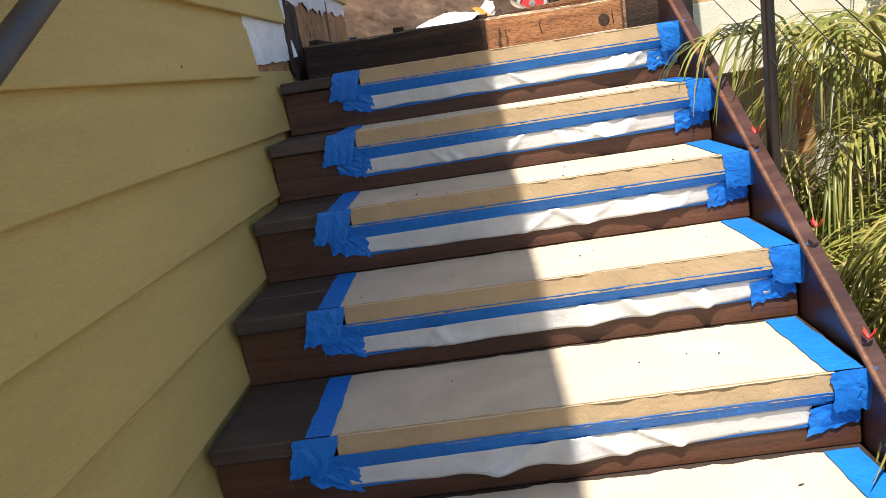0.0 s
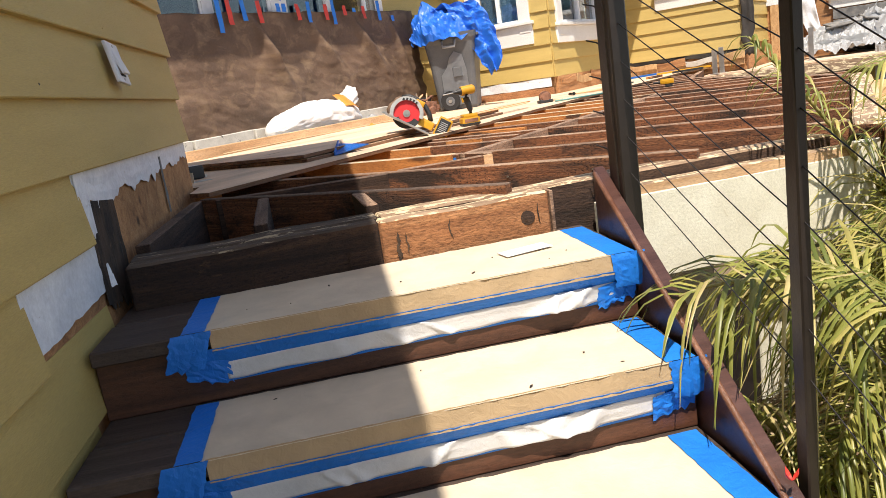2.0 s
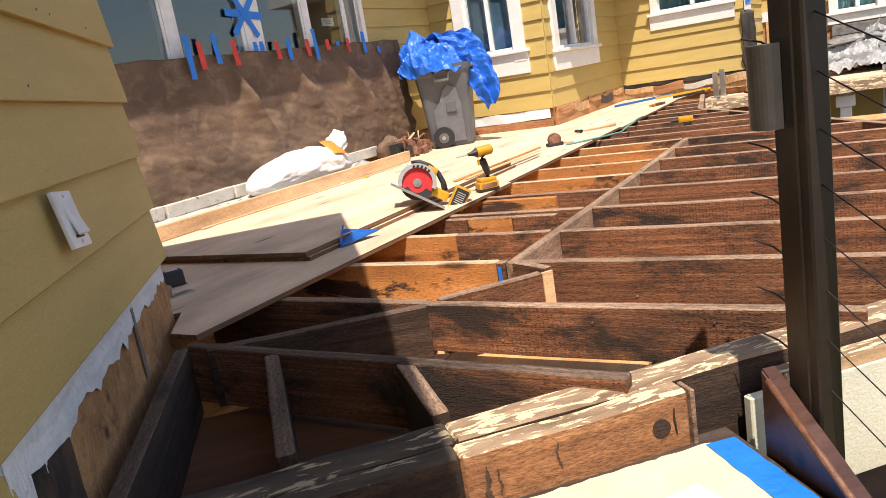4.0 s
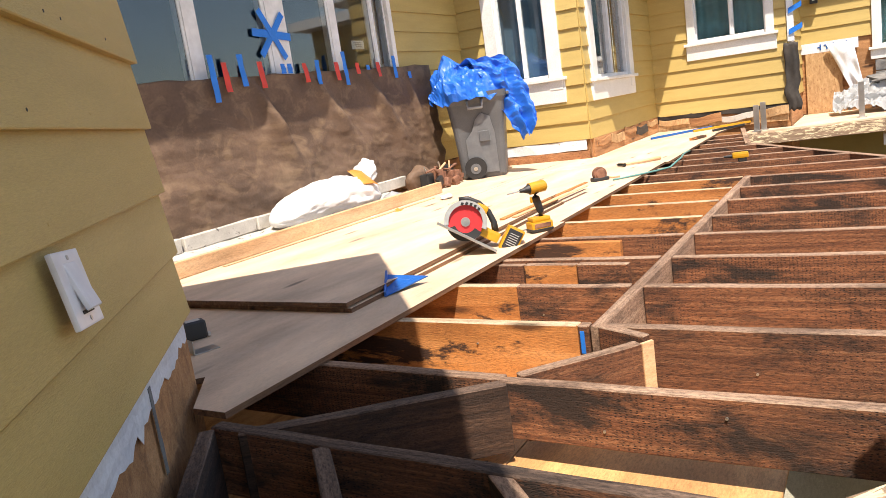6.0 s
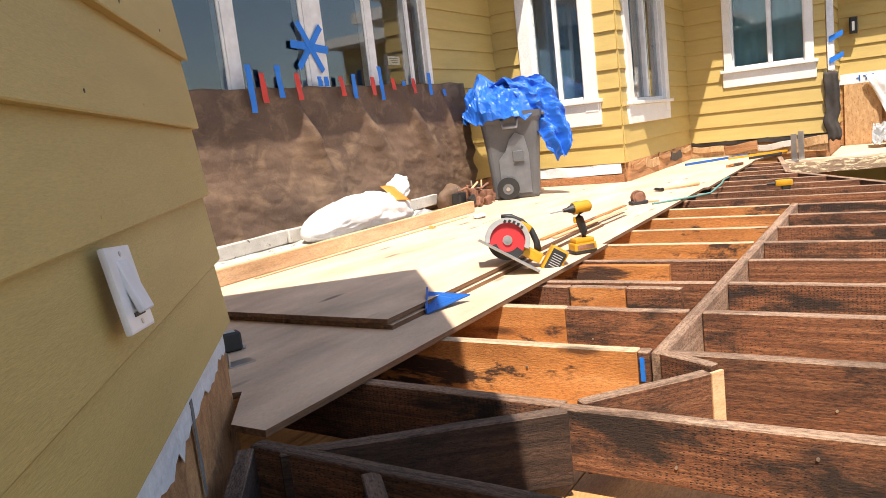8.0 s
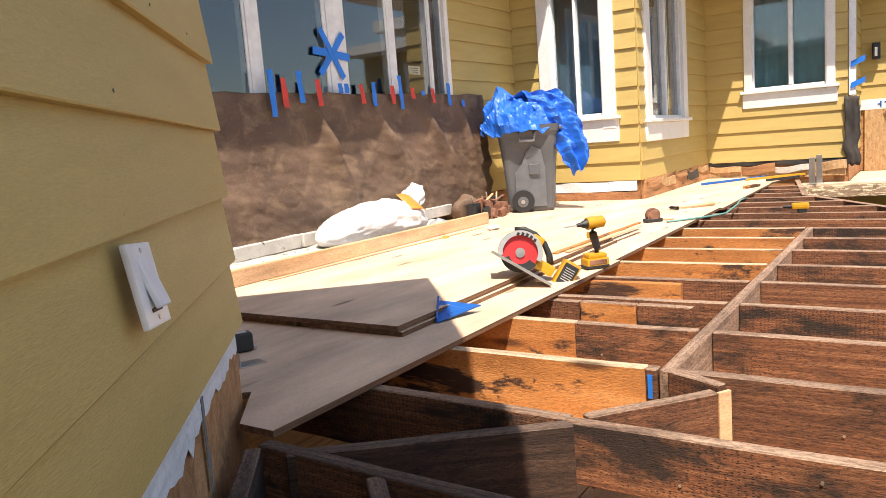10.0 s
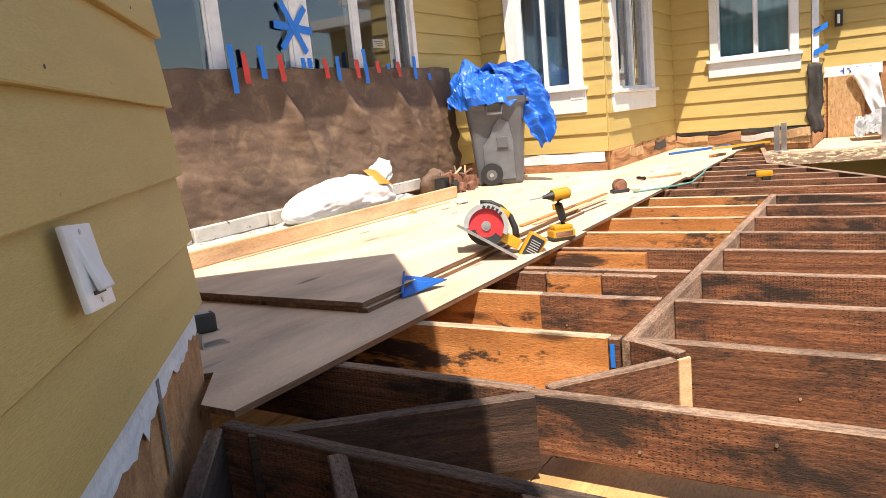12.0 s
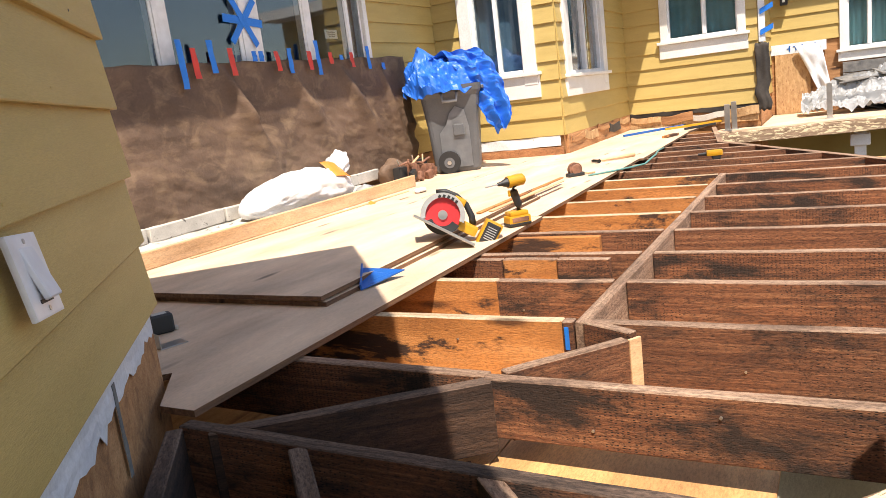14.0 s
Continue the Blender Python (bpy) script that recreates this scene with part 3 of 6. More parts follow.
joist("header", (1.178, 1.548, 0.001), (1.243, 1.392, 0.001), M_JOIST, None, 0.034)
joist("ledger", (0.045, 0.47, -0.004), (0.045, 1.37, -0.004), M_JOIST_OLD_SHADED, M_JTOP_SHADED, 0.04, 0.22)
joist("blocking", (0.325, 1.13, -0.004), (0.366, 0.49, -0.004), M_JOIST_OLD_SHADED, M_JTOP_SHADED)
joist("blocking", (0.660, 0.862, -0.004), (0.688, 0.51, -0.004), M_JOIST_OLD_SHADED)
bm = bmesh.new()
box(bm, (0, 0, 0), (0.003, 0.013, 0.07))
part("tape_mark", bm, M_TAPE, frame_root, "blue tape on a joist end", Matrix.Translation(uv(1.925, -0.185, -0.05)) @ WINGM)
# nails on the near joists
for u, v in ((1.499, -0.30), (1.499, -0.31), (1.499, -0.305), (1.478, 0.3), (1.478, 0.62), (1.928, -0.55), (1.928, 0.3), (2.363, -0.5), (1.478, 0.02), (1.928, 0.75)):
    bm = bmesh.new()
    p = uv(u, v, -0.03 - 0.1 * rnd.random())
    cyl(bm, p - DU * 0.003, p + DU * 0.004, 0.0035, n=8)
    part("nail", bm, M_STEEL, frame_root)



# rims
RIM_A, RIM_B = Vector((0.03, 0.315, -0.030)), Vector((2.06, 0.455, -0.030))
rim_d = (RIM_B - RIM_A).normalized()
rim_n = Vector((-rim_d.y, rim_d.x, 0))


def rim_at(x, off=0.0, z=0.0):
    return RIM_A + rim_d * ((x - RIM_A.x) / rim_d.x) + rim_n * off + Vector((0, 0, z))


# each rim beam changes to darker colours where the eave's shadow begins
board("rim_beam", rim_at(0.03, 0.028), rim_at(0.69, 0.028), 0.055, 0.185, M_RIMFACE_SHADE_KNOT, frame_root, "split rim beam, coloured dark for the eave shadow", 0.006, M_RIMTOP_SHADED, 0.007)
board("rim_beam", rim_at(0.691, 0.028), rim_at(1.185, 0.028), 0.055, 0.185, M_RIMFACE, frame_root, "split weathered rim beam", 0.006, M_RIMTOP, 0.006)
board("rim_beam", rim_at(0.03, 0.104, 0.004), rim_at(0.70, 0.104, 0.004), 0.092, 0.24, M_JOIST_OLD_SHADED, frame_root, "weathered rim beam, coloured dark for the eave shadow", 0.006, M_RIMTOP_SHADED, 0.006)
board("rim_beam", rim_at(0.701, 0.104, 0.004), rim_at(2.17, 0.104, 0.004), 0.092, 0.24, M_JOIST_OLD_SHADED, frame_root, "weathered rim beam with peeling paint", 0.006, M_RIMTOP, 0.005)
board("rim_beam", rim_at(1.42, 0.028, -0.03), rim_at(2.20, 0.028, -0.03), 0.05, 0.05, M_LUMBER, frame_root, "", 0.004, M_RIMTOP, 0.004)
board("rim_beam", uv(1.84, rim_v(1.84)), uv(4.60, rim_v(4.6)), 0.085, 0.24, M_JOIST, frame_root, "weathered rim beam with peeling paint", 0.006, M_RIMTOP, 0.006)
board("rim_edge", uv(1.80, rim_v(1.80) + 0.06, -0.02), uv(4.62, rim_v(4.62) + 0.06, -0.02), 0.03, 0.05, M_LUMBER, frame_root, "", 0.004, None, 0.003)
board("batten", rim_at(1.187, 0.02), rim_at(1.197, 0.02), 0.05, 0.185, M_JTOP, frame_root, "pale split beam end", 0.002, None, 0.004)
# cracks and holes in the rim face
for x, z, w, h in ((0.738, -0.09, 0.014, 0.11), (0.762, -0.075, 0.006, 0.06), (0.69, -0.152, 0.03, 0.03), (0.888, -0.058, 0.006, 0.06), (0.60, -0.10, 0.003, 0.07), (0.34, -0.09, 0.004, 0.06), (1.15, -0.06, 0.004, 0.06), (0.81, -0.15, 0.02, 0.016)):
    bm = bmesh.new()
    n = 22
    row = []
    for k in range(n + 1):
        t = k / n
        cx = 0.008 * noise.noise((t * 3, x * 31, 0))
        e = min(1, 5 * t, 5 * (1 - t))
        l_ = 0.55 * w * e * (0.25 + 1.1 * abs(noise.noise((t * 9, x * 17, 3))) + 0.7 * (rnd.random() - 0.4))
        r_ = 0.55 * w * e * (0.25 + 1.1 * abs(noise.noise((t * 9, x * 23, 7))) + 0.7 * (rnd.random() - 0.4))
        zz = h * (0.5 - t)
        row.append((bm.verts.new((cx - max(0.0004, l_), -0.0025, zz)), bm.verts.new((cx + max(0.0004, r_), -0.0025, zz)), bm.verts.new((cx, 0.006, zz))))
    for p, q in zip(row, row[1:]):
        bm.faces.new((p[0], q[0], q[1], p[1]))
        bm.faces.new((p[1], q[1], q[2], p[2]))
        bm.faces.new((p[2], q[2], q[0], p[0]))
    bmesh.ops.recalc_face_normals(bm, faces=bm.faces)
    part("split", bm, M_ROT, frame_root, "dark split in the wood", Matrix.Translation(rim_at(x, -0.001, z)))
bm = bmesh.new()
for r in (0.023, 0.016, 0.010):
    bmesh.ops.create_uvsphere(bm, u_segments=14, v_segments=6, radius=1.0, matrix=Matrix.Translation((0.004 * r * 50, 0, 0)) @ Matrix.Diagonal((r, 0.003 + (0.026 - r) * 0.15, r * 0.95, 1)))
part("knot", bm, M_RIMFACE_SHADE_KNOT, frame_root, "dark round knot", Matrix.Translation(rim_at(1.11, 0.0, -0.068)))

# outer skirt below the rims
skirt = root("deck_skirt", label="pale cream painted fascia under the deck edge", category="fascia", kind="structure")
board("fascia", rim_at(1.33, 0.012, -0.062), rim_at(2.24, 0.012, -0.062), 0.025, 0.262, M_STUCCO, skirt)
board("fascia", rim_at(2.20, -0.002, -0.02), rim_at(2.30, -0.002, -0.02), 0.03, 0.37, M_STUCCO, skirt)
board("fascia", uv(1.80, rim_v(1.80) + 0.075, -0.075), uv(4.62, rim_v(4.62) + 0.075, -0.075), 0.025, 0.275, M_STUCCO, skirt)
bm = bmesh.new()
box(bm, (2.345, 0.492, -0.78), (0.09, 0.10, 1.55), 0.006)
part("corner_board", bm, M_WHITE, skirt, "white corner board")
for u in (1.84, 4.5):
    bm = bmesh.new()
    box(bm, (0, 0, -1.2), (0.14, 0.14, 1.7), 0.006)
    part("pillar", bm, M_STUCCO, skirt, "cream wooden post", Matrix.Translation(uv(u, rim_v(u), 0)) @ WINGM)
bm = bmesh.new()
box(bm, (1.75, 1.35, -1.15), (0.8, 0.12, 1.7), 0.004)
part("foundation", bm, M_STUCCO, skirt, "cream stucco wall below the deck")
bm = bmesh.new()
box(bm, (0.65, 0.75, -1.15), (1.3, 0.1, 1.8))
part("foundation", bm, M_OLIVE, skirt, "olive stucco wall below the deck")

screen = root("ribbed_panel", Matrix.Translation((2.15, 0.62, -0.40)), "pale ribbed metal panel below the deck edge", "panel", kind="structure")
for i in range(11):
    bm = bmesh.new()
    box(bm, (-0.19 + 0.038 * i, -0.006 * (i % 2), -0.82), (0.036, 0.012, 1.64), 0.004)
    part("rib", bm, M_STUCCO, screen)

# soffit boards under the joists
soffit = root("soffit", label="orange plywood soffit under the joists", category="soffit", kind="structure")
for a, b, u0, u1, z in ((-0.40, 0.25, 1.10, 5.9, -0.222), (0.254, 0.70, 1.10, 5.2, -0.222), (0.72, 1.20, 1.80, 4.5, -0.222), (-1.7, -0.41, 1.9, 4.85, -0.232)):
    bm = bmesh.new()
    box(bm, ((u0 + u1) / 2, (a + b) / 2, z - 0.008), (u1 - u0, b - a, 0.014), 0.001)
    part("soffit_panel", bm, M_SOFFIT, soffit, m=WINGM)
bm = bmesh.new()
box(bm, (6.0, -1.02, -0.232), (2.2, 1.1, 0.014), 0.001)
part("soffit_panel", bm, M_SOFFIT, soffit, m=WINGM)
# this panel's dark colour paints the shadow under the near joists
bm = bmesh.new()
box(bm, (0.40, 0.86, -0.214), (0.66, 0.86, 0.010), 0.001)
part("soffit_panel", bm, M_SOFFIT_SHADED, soffit, "soffit plywood coloured dark brown for shade")


# ---- plywood laid on the deck ----
def ply(name, pts, z, t, label, group="", parent=None, m=None):
    """A plywood sheet with the outline pts; the grain runs along the wing."""
    b = bmesh.new()
    inv = WINGM.inverted()
    f = b.faces.new([b.verts.new((inv @ Vector((p[0], p[1], 0)))) for p in pts])
    r = bmesh.ops.extrude_face_region(b, geom=[f])
    bmesh.ops.translate(b, vec=(0, 0, t), verts=[g for g in r["geom"] if isinstance(g, bmesh.types.BMVert)])
    bmesh.ops.recalc_face_normals(b, faces=b.faces)
    for g in b.faces:
        g.material_index = 0 if abs(g.normal.z) > 0.5 else 1
    return tagged(part(name, b, [M_PLY, M_PLYEDGE], parent, "", Matrix.Translation((0, 0, z)) @ WINGM), label, "plywood", group)


G = "plywood sheets on the deck"
ply("plywood_sheet", [uv(1.12, V_PLY), Vector((0.004, 1.482, 0)), Vector((0.004, 1.735, 0)), Vector((-0.29, 1.735, 0)), uv(1.12, -2.06), uv(3.55, -2.06), uv(3.55, V_PLY)], 0.002, 0.018, "pale plywood sheet laid on the joists", G)
for a, b in ((3.553, 5.98), (5.983, 8.25)):
    ply("plywood_sheet", [uv(a, V_PLY - 0.03), uv(a, -2.06), uv(b, -2.06), uv(b, V_PLY - 0.06)], 0.002, 0.018, "pale plywood sheet laid on the joists", G)
for a, b in ((1.4, 3.8), (3.803, 6.2), (6.203, 6.84)):
    ply("plywood_sheet", [uv(a, -2.064), uv(a, -3.08), uv(b, -3.08), uv(b, -2.064)], 0.002, 0.018, "pale plywood sheet laid on the joists", G)
ply("plywood_sheet", [uv(8.26, -1.80), uv(8.26, -0.93), uv(U_D - 0.06, -0.82), uv(U_D - 0.06, -1.80)], 0.002, 0.018, "grey dusty plywood at the wall corner", G)
ply("plywood_sheet", [uv(6.88, -2.064), uv(6.88, -1.84), uv(8.25, -1.84), uv(8.25, -2.064)][::1], 0.002, 0.018, "narrow plywood strip along the wall", G)
SC_U, SC_V = 1.94, -1.06
ply("plywood_sheet", [uv(SC_U, SC_V), uv(SC_U + 0.02, -2.26), uv(SC_U + 2.2, -2.26), uv(SC_U + 2.2, SC_V - 0.02)], 0.0205, 0.017, "loose plywood sheet stacked on the deck", "stacked plywood sheets")
ply("plywood_sheet", [uv(SC_U - 0.01, SC_V - 0.01), uv(SC_U - 0.01, -2.24), uv(SC_U + 2.18, -2.25), uv(SC_U + 2.18, SC_V - 0.045)], 0.044, 0.017, "upper loose plywood sheet on the stack", "stacked plywood sheets")

# ---- walls of the wing ----
T_WALL = 0.14


def wall_m(kind, at, hi):
    """The pose of a wing wall: x runs back from hi, y points out, z up."""
    if kind == "v":
        return frame_m(uv(hi, at), uv(hi - 1, at))
    return frame_m(uv(at, hi), uv(at, hi - 1))


def wing_wall(name, kind, at, hi, lo, z0, z1, openings, sid0, label):
    w = root(name, label=label, category="wall", kind="structure")
    m = wall_m(kind, at, hi)
    ln = hi - lo
    ops = sorted((hi - b, hi - a, zb, zt) for a, b, zb, zt in openings)
    b = bmesh.new()
    x = 0.0
    for a, c, zb, zt in ops:
        if a > x:
            box(b, ((x + a) / 2, -T_WALL / 2, (z0 + z1) / 2), (a - x, T_WALL, z1 - z0))
        box(b, ((a + c) / 2, -T_WALL / 2, (z0 + zb) / 2), (c - a, T_WALL, zb - z0))
        box(b, ((a + c) / 2, -T_WALL / 2, (zt + z1) / 2), (c - a, T_WALL, z1 - zt))
        x = c
    if x < ln:
        box(b, ((x + ln) / 2, -T_WALL / 2, (z0 + z1) / 2), (ln - x, T_WALL, z1 - z0))
    part("wall_body", b, M_SHEATH, w, m=m)
    z = sid0
    while z < z1 - 0.02:
        h = min(COURSE + 0.016, z1 - z)
        spans, x = [], 0.0
        for a, c, zb, zt in ops:
            if z + h > zb and z < zt:
                if a - x > 0.01:
                    spans.append((x, a, z, h))
                if zb - z > 0.02:
                    spans.append((a, c, z, zb - z))
                if z + h - zt > 0.02:
                    spans.append((a, c, zt, z + h - zt))
                x = c
        if ln - x > 0.01:
            spans.append((x, ln, z, h))
        for a, c, zz, hh in spans:
            b = bmesh.new()
            siding(b, c - a, zz, hh, 0.001)
            part("siding_board", b, M_SIDING, w, m=m @ Matrix.Translation((a, 0, 0)))
        z += COURSE
    return m


def window(name, m, hi, a, b, zb, zt, mull, label, trim=0.09, sill=True, curtain=False, apron=0.115, pane_y=-0.035):
    """A white window in a wall's axes, with panes, sill and a room shell coloured for reflected sky."""
    w = root(name, m, label, "window", kind="structure")
    x0, x1 = hi - b, hi - a
    for c, s in (((x0 - trim / 2 + 0.02, 0.022, (zb + zt) / 2), (trim, 0.04, zt - zb + 2 * trim - 0.04)), ((x1 + trim / 2 - 0.02, 0.022, (zb + zt) / 2), (trim, 0.04, zt - zb + 2 * trim - 0.04)),
                 (((x0 + x1) / 2, 0.022, zt + trim / 2 - 0.02), (x1 - x0 - 0.042, 0.04, trim))):
        q = bmesh.new()
        box(q, c, s, 0.004)
        part("trim_board", q, M_WHITE, w)
    if sill:
        q = bmesh.new()
        box(q, ((x0 + x1) / 2, 0.036, zb - 0.012), (x1 - x0 + 2 * trim + 0.04, 0.075, 0.034), 0.005)
        part("window_sill", q, M_WHITE, w)
        q = bmesh.new()
        box(q, ((x0 + x1) / 2, 0.020, zb - 0.030 - apron / 2), (x1 - x0 + 2 * trim, 0.034, apron), 0.004)
        part("apron", q, M_WHITE, w)
    f = 0.038
    for c, s in (((x0 + f / 2, -0.03, (zb + zt) / 2), (f, 0.07, zt - zb)), ((x1 - f / 2, -0.03, (zb + zt) / 2), (f, 0.07, zt - zb)), (((x0 + x1) / 2, -0.03, zb + f / 2), (x1 - x0 - 2 * f - 0.004, 0.07, f)), (((x0 + x1) / 2, -0.03, zt - f / 2), (x1 - x0 - 2 * f - 0.004, 0.07, f))):
        q = bmesh.new()
        box(q, c, s, 0.003)
        part("window_frame", q, M_VINYL, w)
    xs = [x0 + f]
    for s0, wd in mull:
        c = hi - s0
        q = bmesh.new()
        box(q, (c, -0.022, (zb + zt) / 2), (wd, 0.066, zt - zb - 2 * f - 0.004), 0.004)
        box(q, (c + wd * 0.2, 0.012, (zb + zt) / 2), (wd * 0.3, 0.012, zt - zb - 2 * f - 0.006), 0.002)
        part("mullion", q, M_VINYL, w)
        xs += [c - wd / 2, c + wd / 2]
    xs.append(x1 - f)
    xs.sort()
    for i in range(0, len(xs) - 1, 2):
        q = bmesh.new()
        box(q, ((xs[i] + xs[i + 1]) / 2, pane_y, (zb + zt) / 2), (xs[i + 1] - xs[i] - 0.004, 0.006, zt - zb - 2 * f - 0.004))
        ob = part("pane", q, M_GLASS, w)
        ob.visible_shadow = False
    # unseen room shell; its blue paints the sky's reflection
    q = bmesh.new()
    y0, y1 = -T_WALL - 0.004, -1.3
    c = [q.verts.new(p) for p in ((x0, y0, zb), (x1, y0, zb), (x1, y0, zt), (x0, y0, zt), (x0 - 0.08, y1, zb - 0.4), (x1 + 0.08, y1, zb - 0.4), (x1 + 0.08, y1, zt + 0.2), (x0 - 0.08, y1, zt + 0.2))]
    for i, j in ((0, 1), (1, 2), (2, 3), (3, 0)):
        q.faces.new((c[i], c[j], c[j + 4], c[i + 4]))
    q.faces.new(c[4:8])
    part("room_behind", q, M_ROOM_SKY, w, "unseen room shell, dark blue for sky reflected in the glass")
    if curtain:
        q = bmesh.new()
        xa, xb = x0 + 0.03, x0 + (x1 - x0) * 0.97
        surf(q, lambda s, t: Vector((xa + (xb - xa) * s, -0.10 + 0.012 * math.sin(s * 40) + 0.01 * math.sin(s * 17), zt - (zt - zb) * t)), 60, 2, 0.002)
        part("curtain", q, M_CURTAIN, w, "blue-green curtain", smooth=True)
    return w


Z0, Z1 = -2.05, 2.45
mA = wing_wall("wall_paper_side", "v", V_A, 6.87, -0.5, Z0, Z1, [(2.05, 5.58, 1.04, 2.10)], 0.19, "yellow lap-sided wall behind the brown paper")
window("window_1", mA, 6.87, 2.05, 5.58, 1.04, 2.10, [(3.335, 0.14), (4.125, 0.24), (4.795, 0.12), (5.35, 0.06)], "wide white patio window unit with dark blue glass", 0.06, False, pane_y=0.0)
mB = wing_wall("wall_bay_front", "u", U_B, -1.82, -3.12, Z0, Z1, [(-2.694, -2.143, 0.826, 2.1)], 0.205, "sunlit yellow lap-sided wall with a tall window")
window("window_2", mB, -1.82, -2.694, -2.143, 0.826, 2.1, [(-2.42, 0.03)], "tall white-trimmed window with dark glass", 0.135, apron=0.21)
mC = wing_wall("wall_bay_side", "v", V_C, U_D, 6.87, Z0, Z1, [(7.15, 8.32, 0.77, 2.1)], 0.205, "yellow lap-sided wall with a white window")
window("window_3", mC, U_D, 7.15, 8.32, 0.77, 2.1, [(7.75, 0.06)], "white casement window with dark green reflections", 0.15, apron=0.18)
mD = wing_wall("wall_right_front", "u", U_D, V_E, -1.82, Z0, Z1, [(-1.295, -0.48, 1.02, 2.1)], 0.20, "sunlit yellow lap-sided wall with a sliding window")
window("window_4", mD, V_E, -1.295, -0.48, 1.02, 2.1, [(-0.865, 0.05)], "white sliding window with a blue-green curtain", 0.09, True, True, 0.165)
mE = wing_wall("wall_far_right", "u", 11.0, 2.1, V_E, Z0, Z1, [(0.60, 1.10, 0.68, 2.1)], 0.84, "yellow siding above exposed sheathing")
window("window_5", mE, 2.1, 0.60, 1.10, 0.68, 2.1, [(0.86, 0.05)], "white window with blue-green panes", 0.09, True, True)
wing_wall("wall_right_side", "v", V_E, 11.0, U_D, Z0, Z1, [], 0.245, "yellow side wall by the far corner")
# eaves of the wing
for nm, pts in (("roof_1", ((-0.5, V_A - 0.4), (U_B + 0.4, V_A - 0.4), (U_B + 0.4, V_A + 0.58), (-0.5, V_A + 0.58))),
                ("roof_2", ((U_B - 0.20, V_A + 0.59), (U_D + 0.4, V_A + 0.59), (U_D + 0.4, V_C + 0.70), (U_B - 0.20, V_C + 0.70))),
                ("roof_3", ((U_D - 0.55, V_C + 0.71), (12.5, V_C + 0.71), (12.5, 0.15), (U_D - 0.55, 0.15))),
                ("roof_4", ((10.5, 0.16), (12.5, 0.16), (12.5, 2.2), (10.5, 2.2)))):
    bm = bmesh.new()
    f = bm.faces.new([bm.verts.new(uv(u, v, 2.38)) for u, v in pts])
    r = bmesh.ops.extrude_face_region(bm, geom=[f])
    bmesh.ops.translate(bm, vec=(0, 0, 0.16), verts=[g for g in r["geom"] if isinstance(g, bmesh.types.BMVert)])
    bmesh.ops.recalc_face_normals(bm, faces=bm.faces)
    tagged(part(nm, bm, M_WHITE), "white boarded eave of the yellow house", "roof", kind="structure")

# ---- brown paper hung on the far wall ----
def paper_fn(s, t):
    u = 1.6 + 4.5 * s
    top = 1.075 + 0.05 * s - 0.012 * abs(math.sin(s * 30))
    z = top + (0.14 - 0.02 * s - top) * t
    out = 0.045 + 0.05 * t + 0.05 * t * noise.noise((s * 5, t * 2, 1)) + 0.022 * noise.noise((s * 13, t * 5, 3)) * (0.3 + t)
    out += (0.009 * noise.noise((s * 34 - t * 6, t * 12, 8)) + 0.006 * noise.noise((s * 80 - t * 10, t * 30, 4))) * min(1, 2 * t)
    for u0, lean, w, a in ((3.72, 0.42, 0.07, 0.07), (4.35, 0.62, 0.10, 0.045), (5.02, 0.6, 0.09, 0.05), (5.62, 0.35, 0.05, 0.035)):
        d = (u - u0 - lean * (top - z)) / (w * (0.35 + 1.4 * t))
        out += 1.7 * a * math.exp(-d * d) * min(1, t * 3) * (1.15 - t)
    if s > 0.95:
        out += (s - 0.95) * 1.4 * noise.noise((t * 6, 2, 1))
    return uv(u, V_A + 0.018 + out, z)


bm = bmesh.new()
surf(bm, paper_fn, 220, 70, 0.002)
tagged(part("paper_sheet", bm, M_TARPAPER, smooth=True), "creased brown building paper taped below the windows", "paper sheet")
STRIPS = ((3.36, 0, 1.23, 0.93, 0.05), (3.47, 1, 1.18, 0.99, 0.07), (3.62, 0, 1.23, 1.02, 0.09), (3.80, 1, 1.18, 1.00, 0.06), (4.26, 1, 1.16, 1.02, 0.08), (4.41, 0, 1.18, 1.00, 0.03), (4.64, 1, 1.16, 1.02, 0.05), (4.74, 0, 1.24, 0.98, 0.08),
          (4.91, 1, 1.15, 1.06, 0.05), (5.20, 1, 1.15, 1.03, 0.07), (5.45, 0, 1.20, 1.01, 0.05), (4.03, 0, 1.16, 1.09, 0.0), (4.10, 0, 1.16, 1.09, 0.0), (5.06, 0, 1.13, 1.09, 0.0), (5.68, 0, 1.06, 1.00, 0.02))
for u, red, zt, zb, lean in STRIPS:
    t_mid = 0.06
    p0 = uv(u, V_A + 0.088, zt)
    bm = bmesh.new()
    surf(bm, lambda s, t: uv(u - 0.024 + 0.048 * s + (0.25 * lean - 0.012) * t, V_A + 0.098 + 0.012 * t + 0.008 * noise.noise((s, t * 3, u * 9)), zt + (zb - zt) * t), 3, 8, 0.0012)
    tagged(part("tape_strip", bm, M_RED if red else M_TAPE), "red tape strip holding the paper" if red else "blue tape strip holding the paper", "tape", "tape strips along the paper")
star = root("tape_star", Matrix.Translation(uv(4.06, V_A + 0.022, 1.375)) @ WINGM @ Matrix.Rotation(radians(5), 4, "Y"), "blue masking tape star on the window frame", "tape")
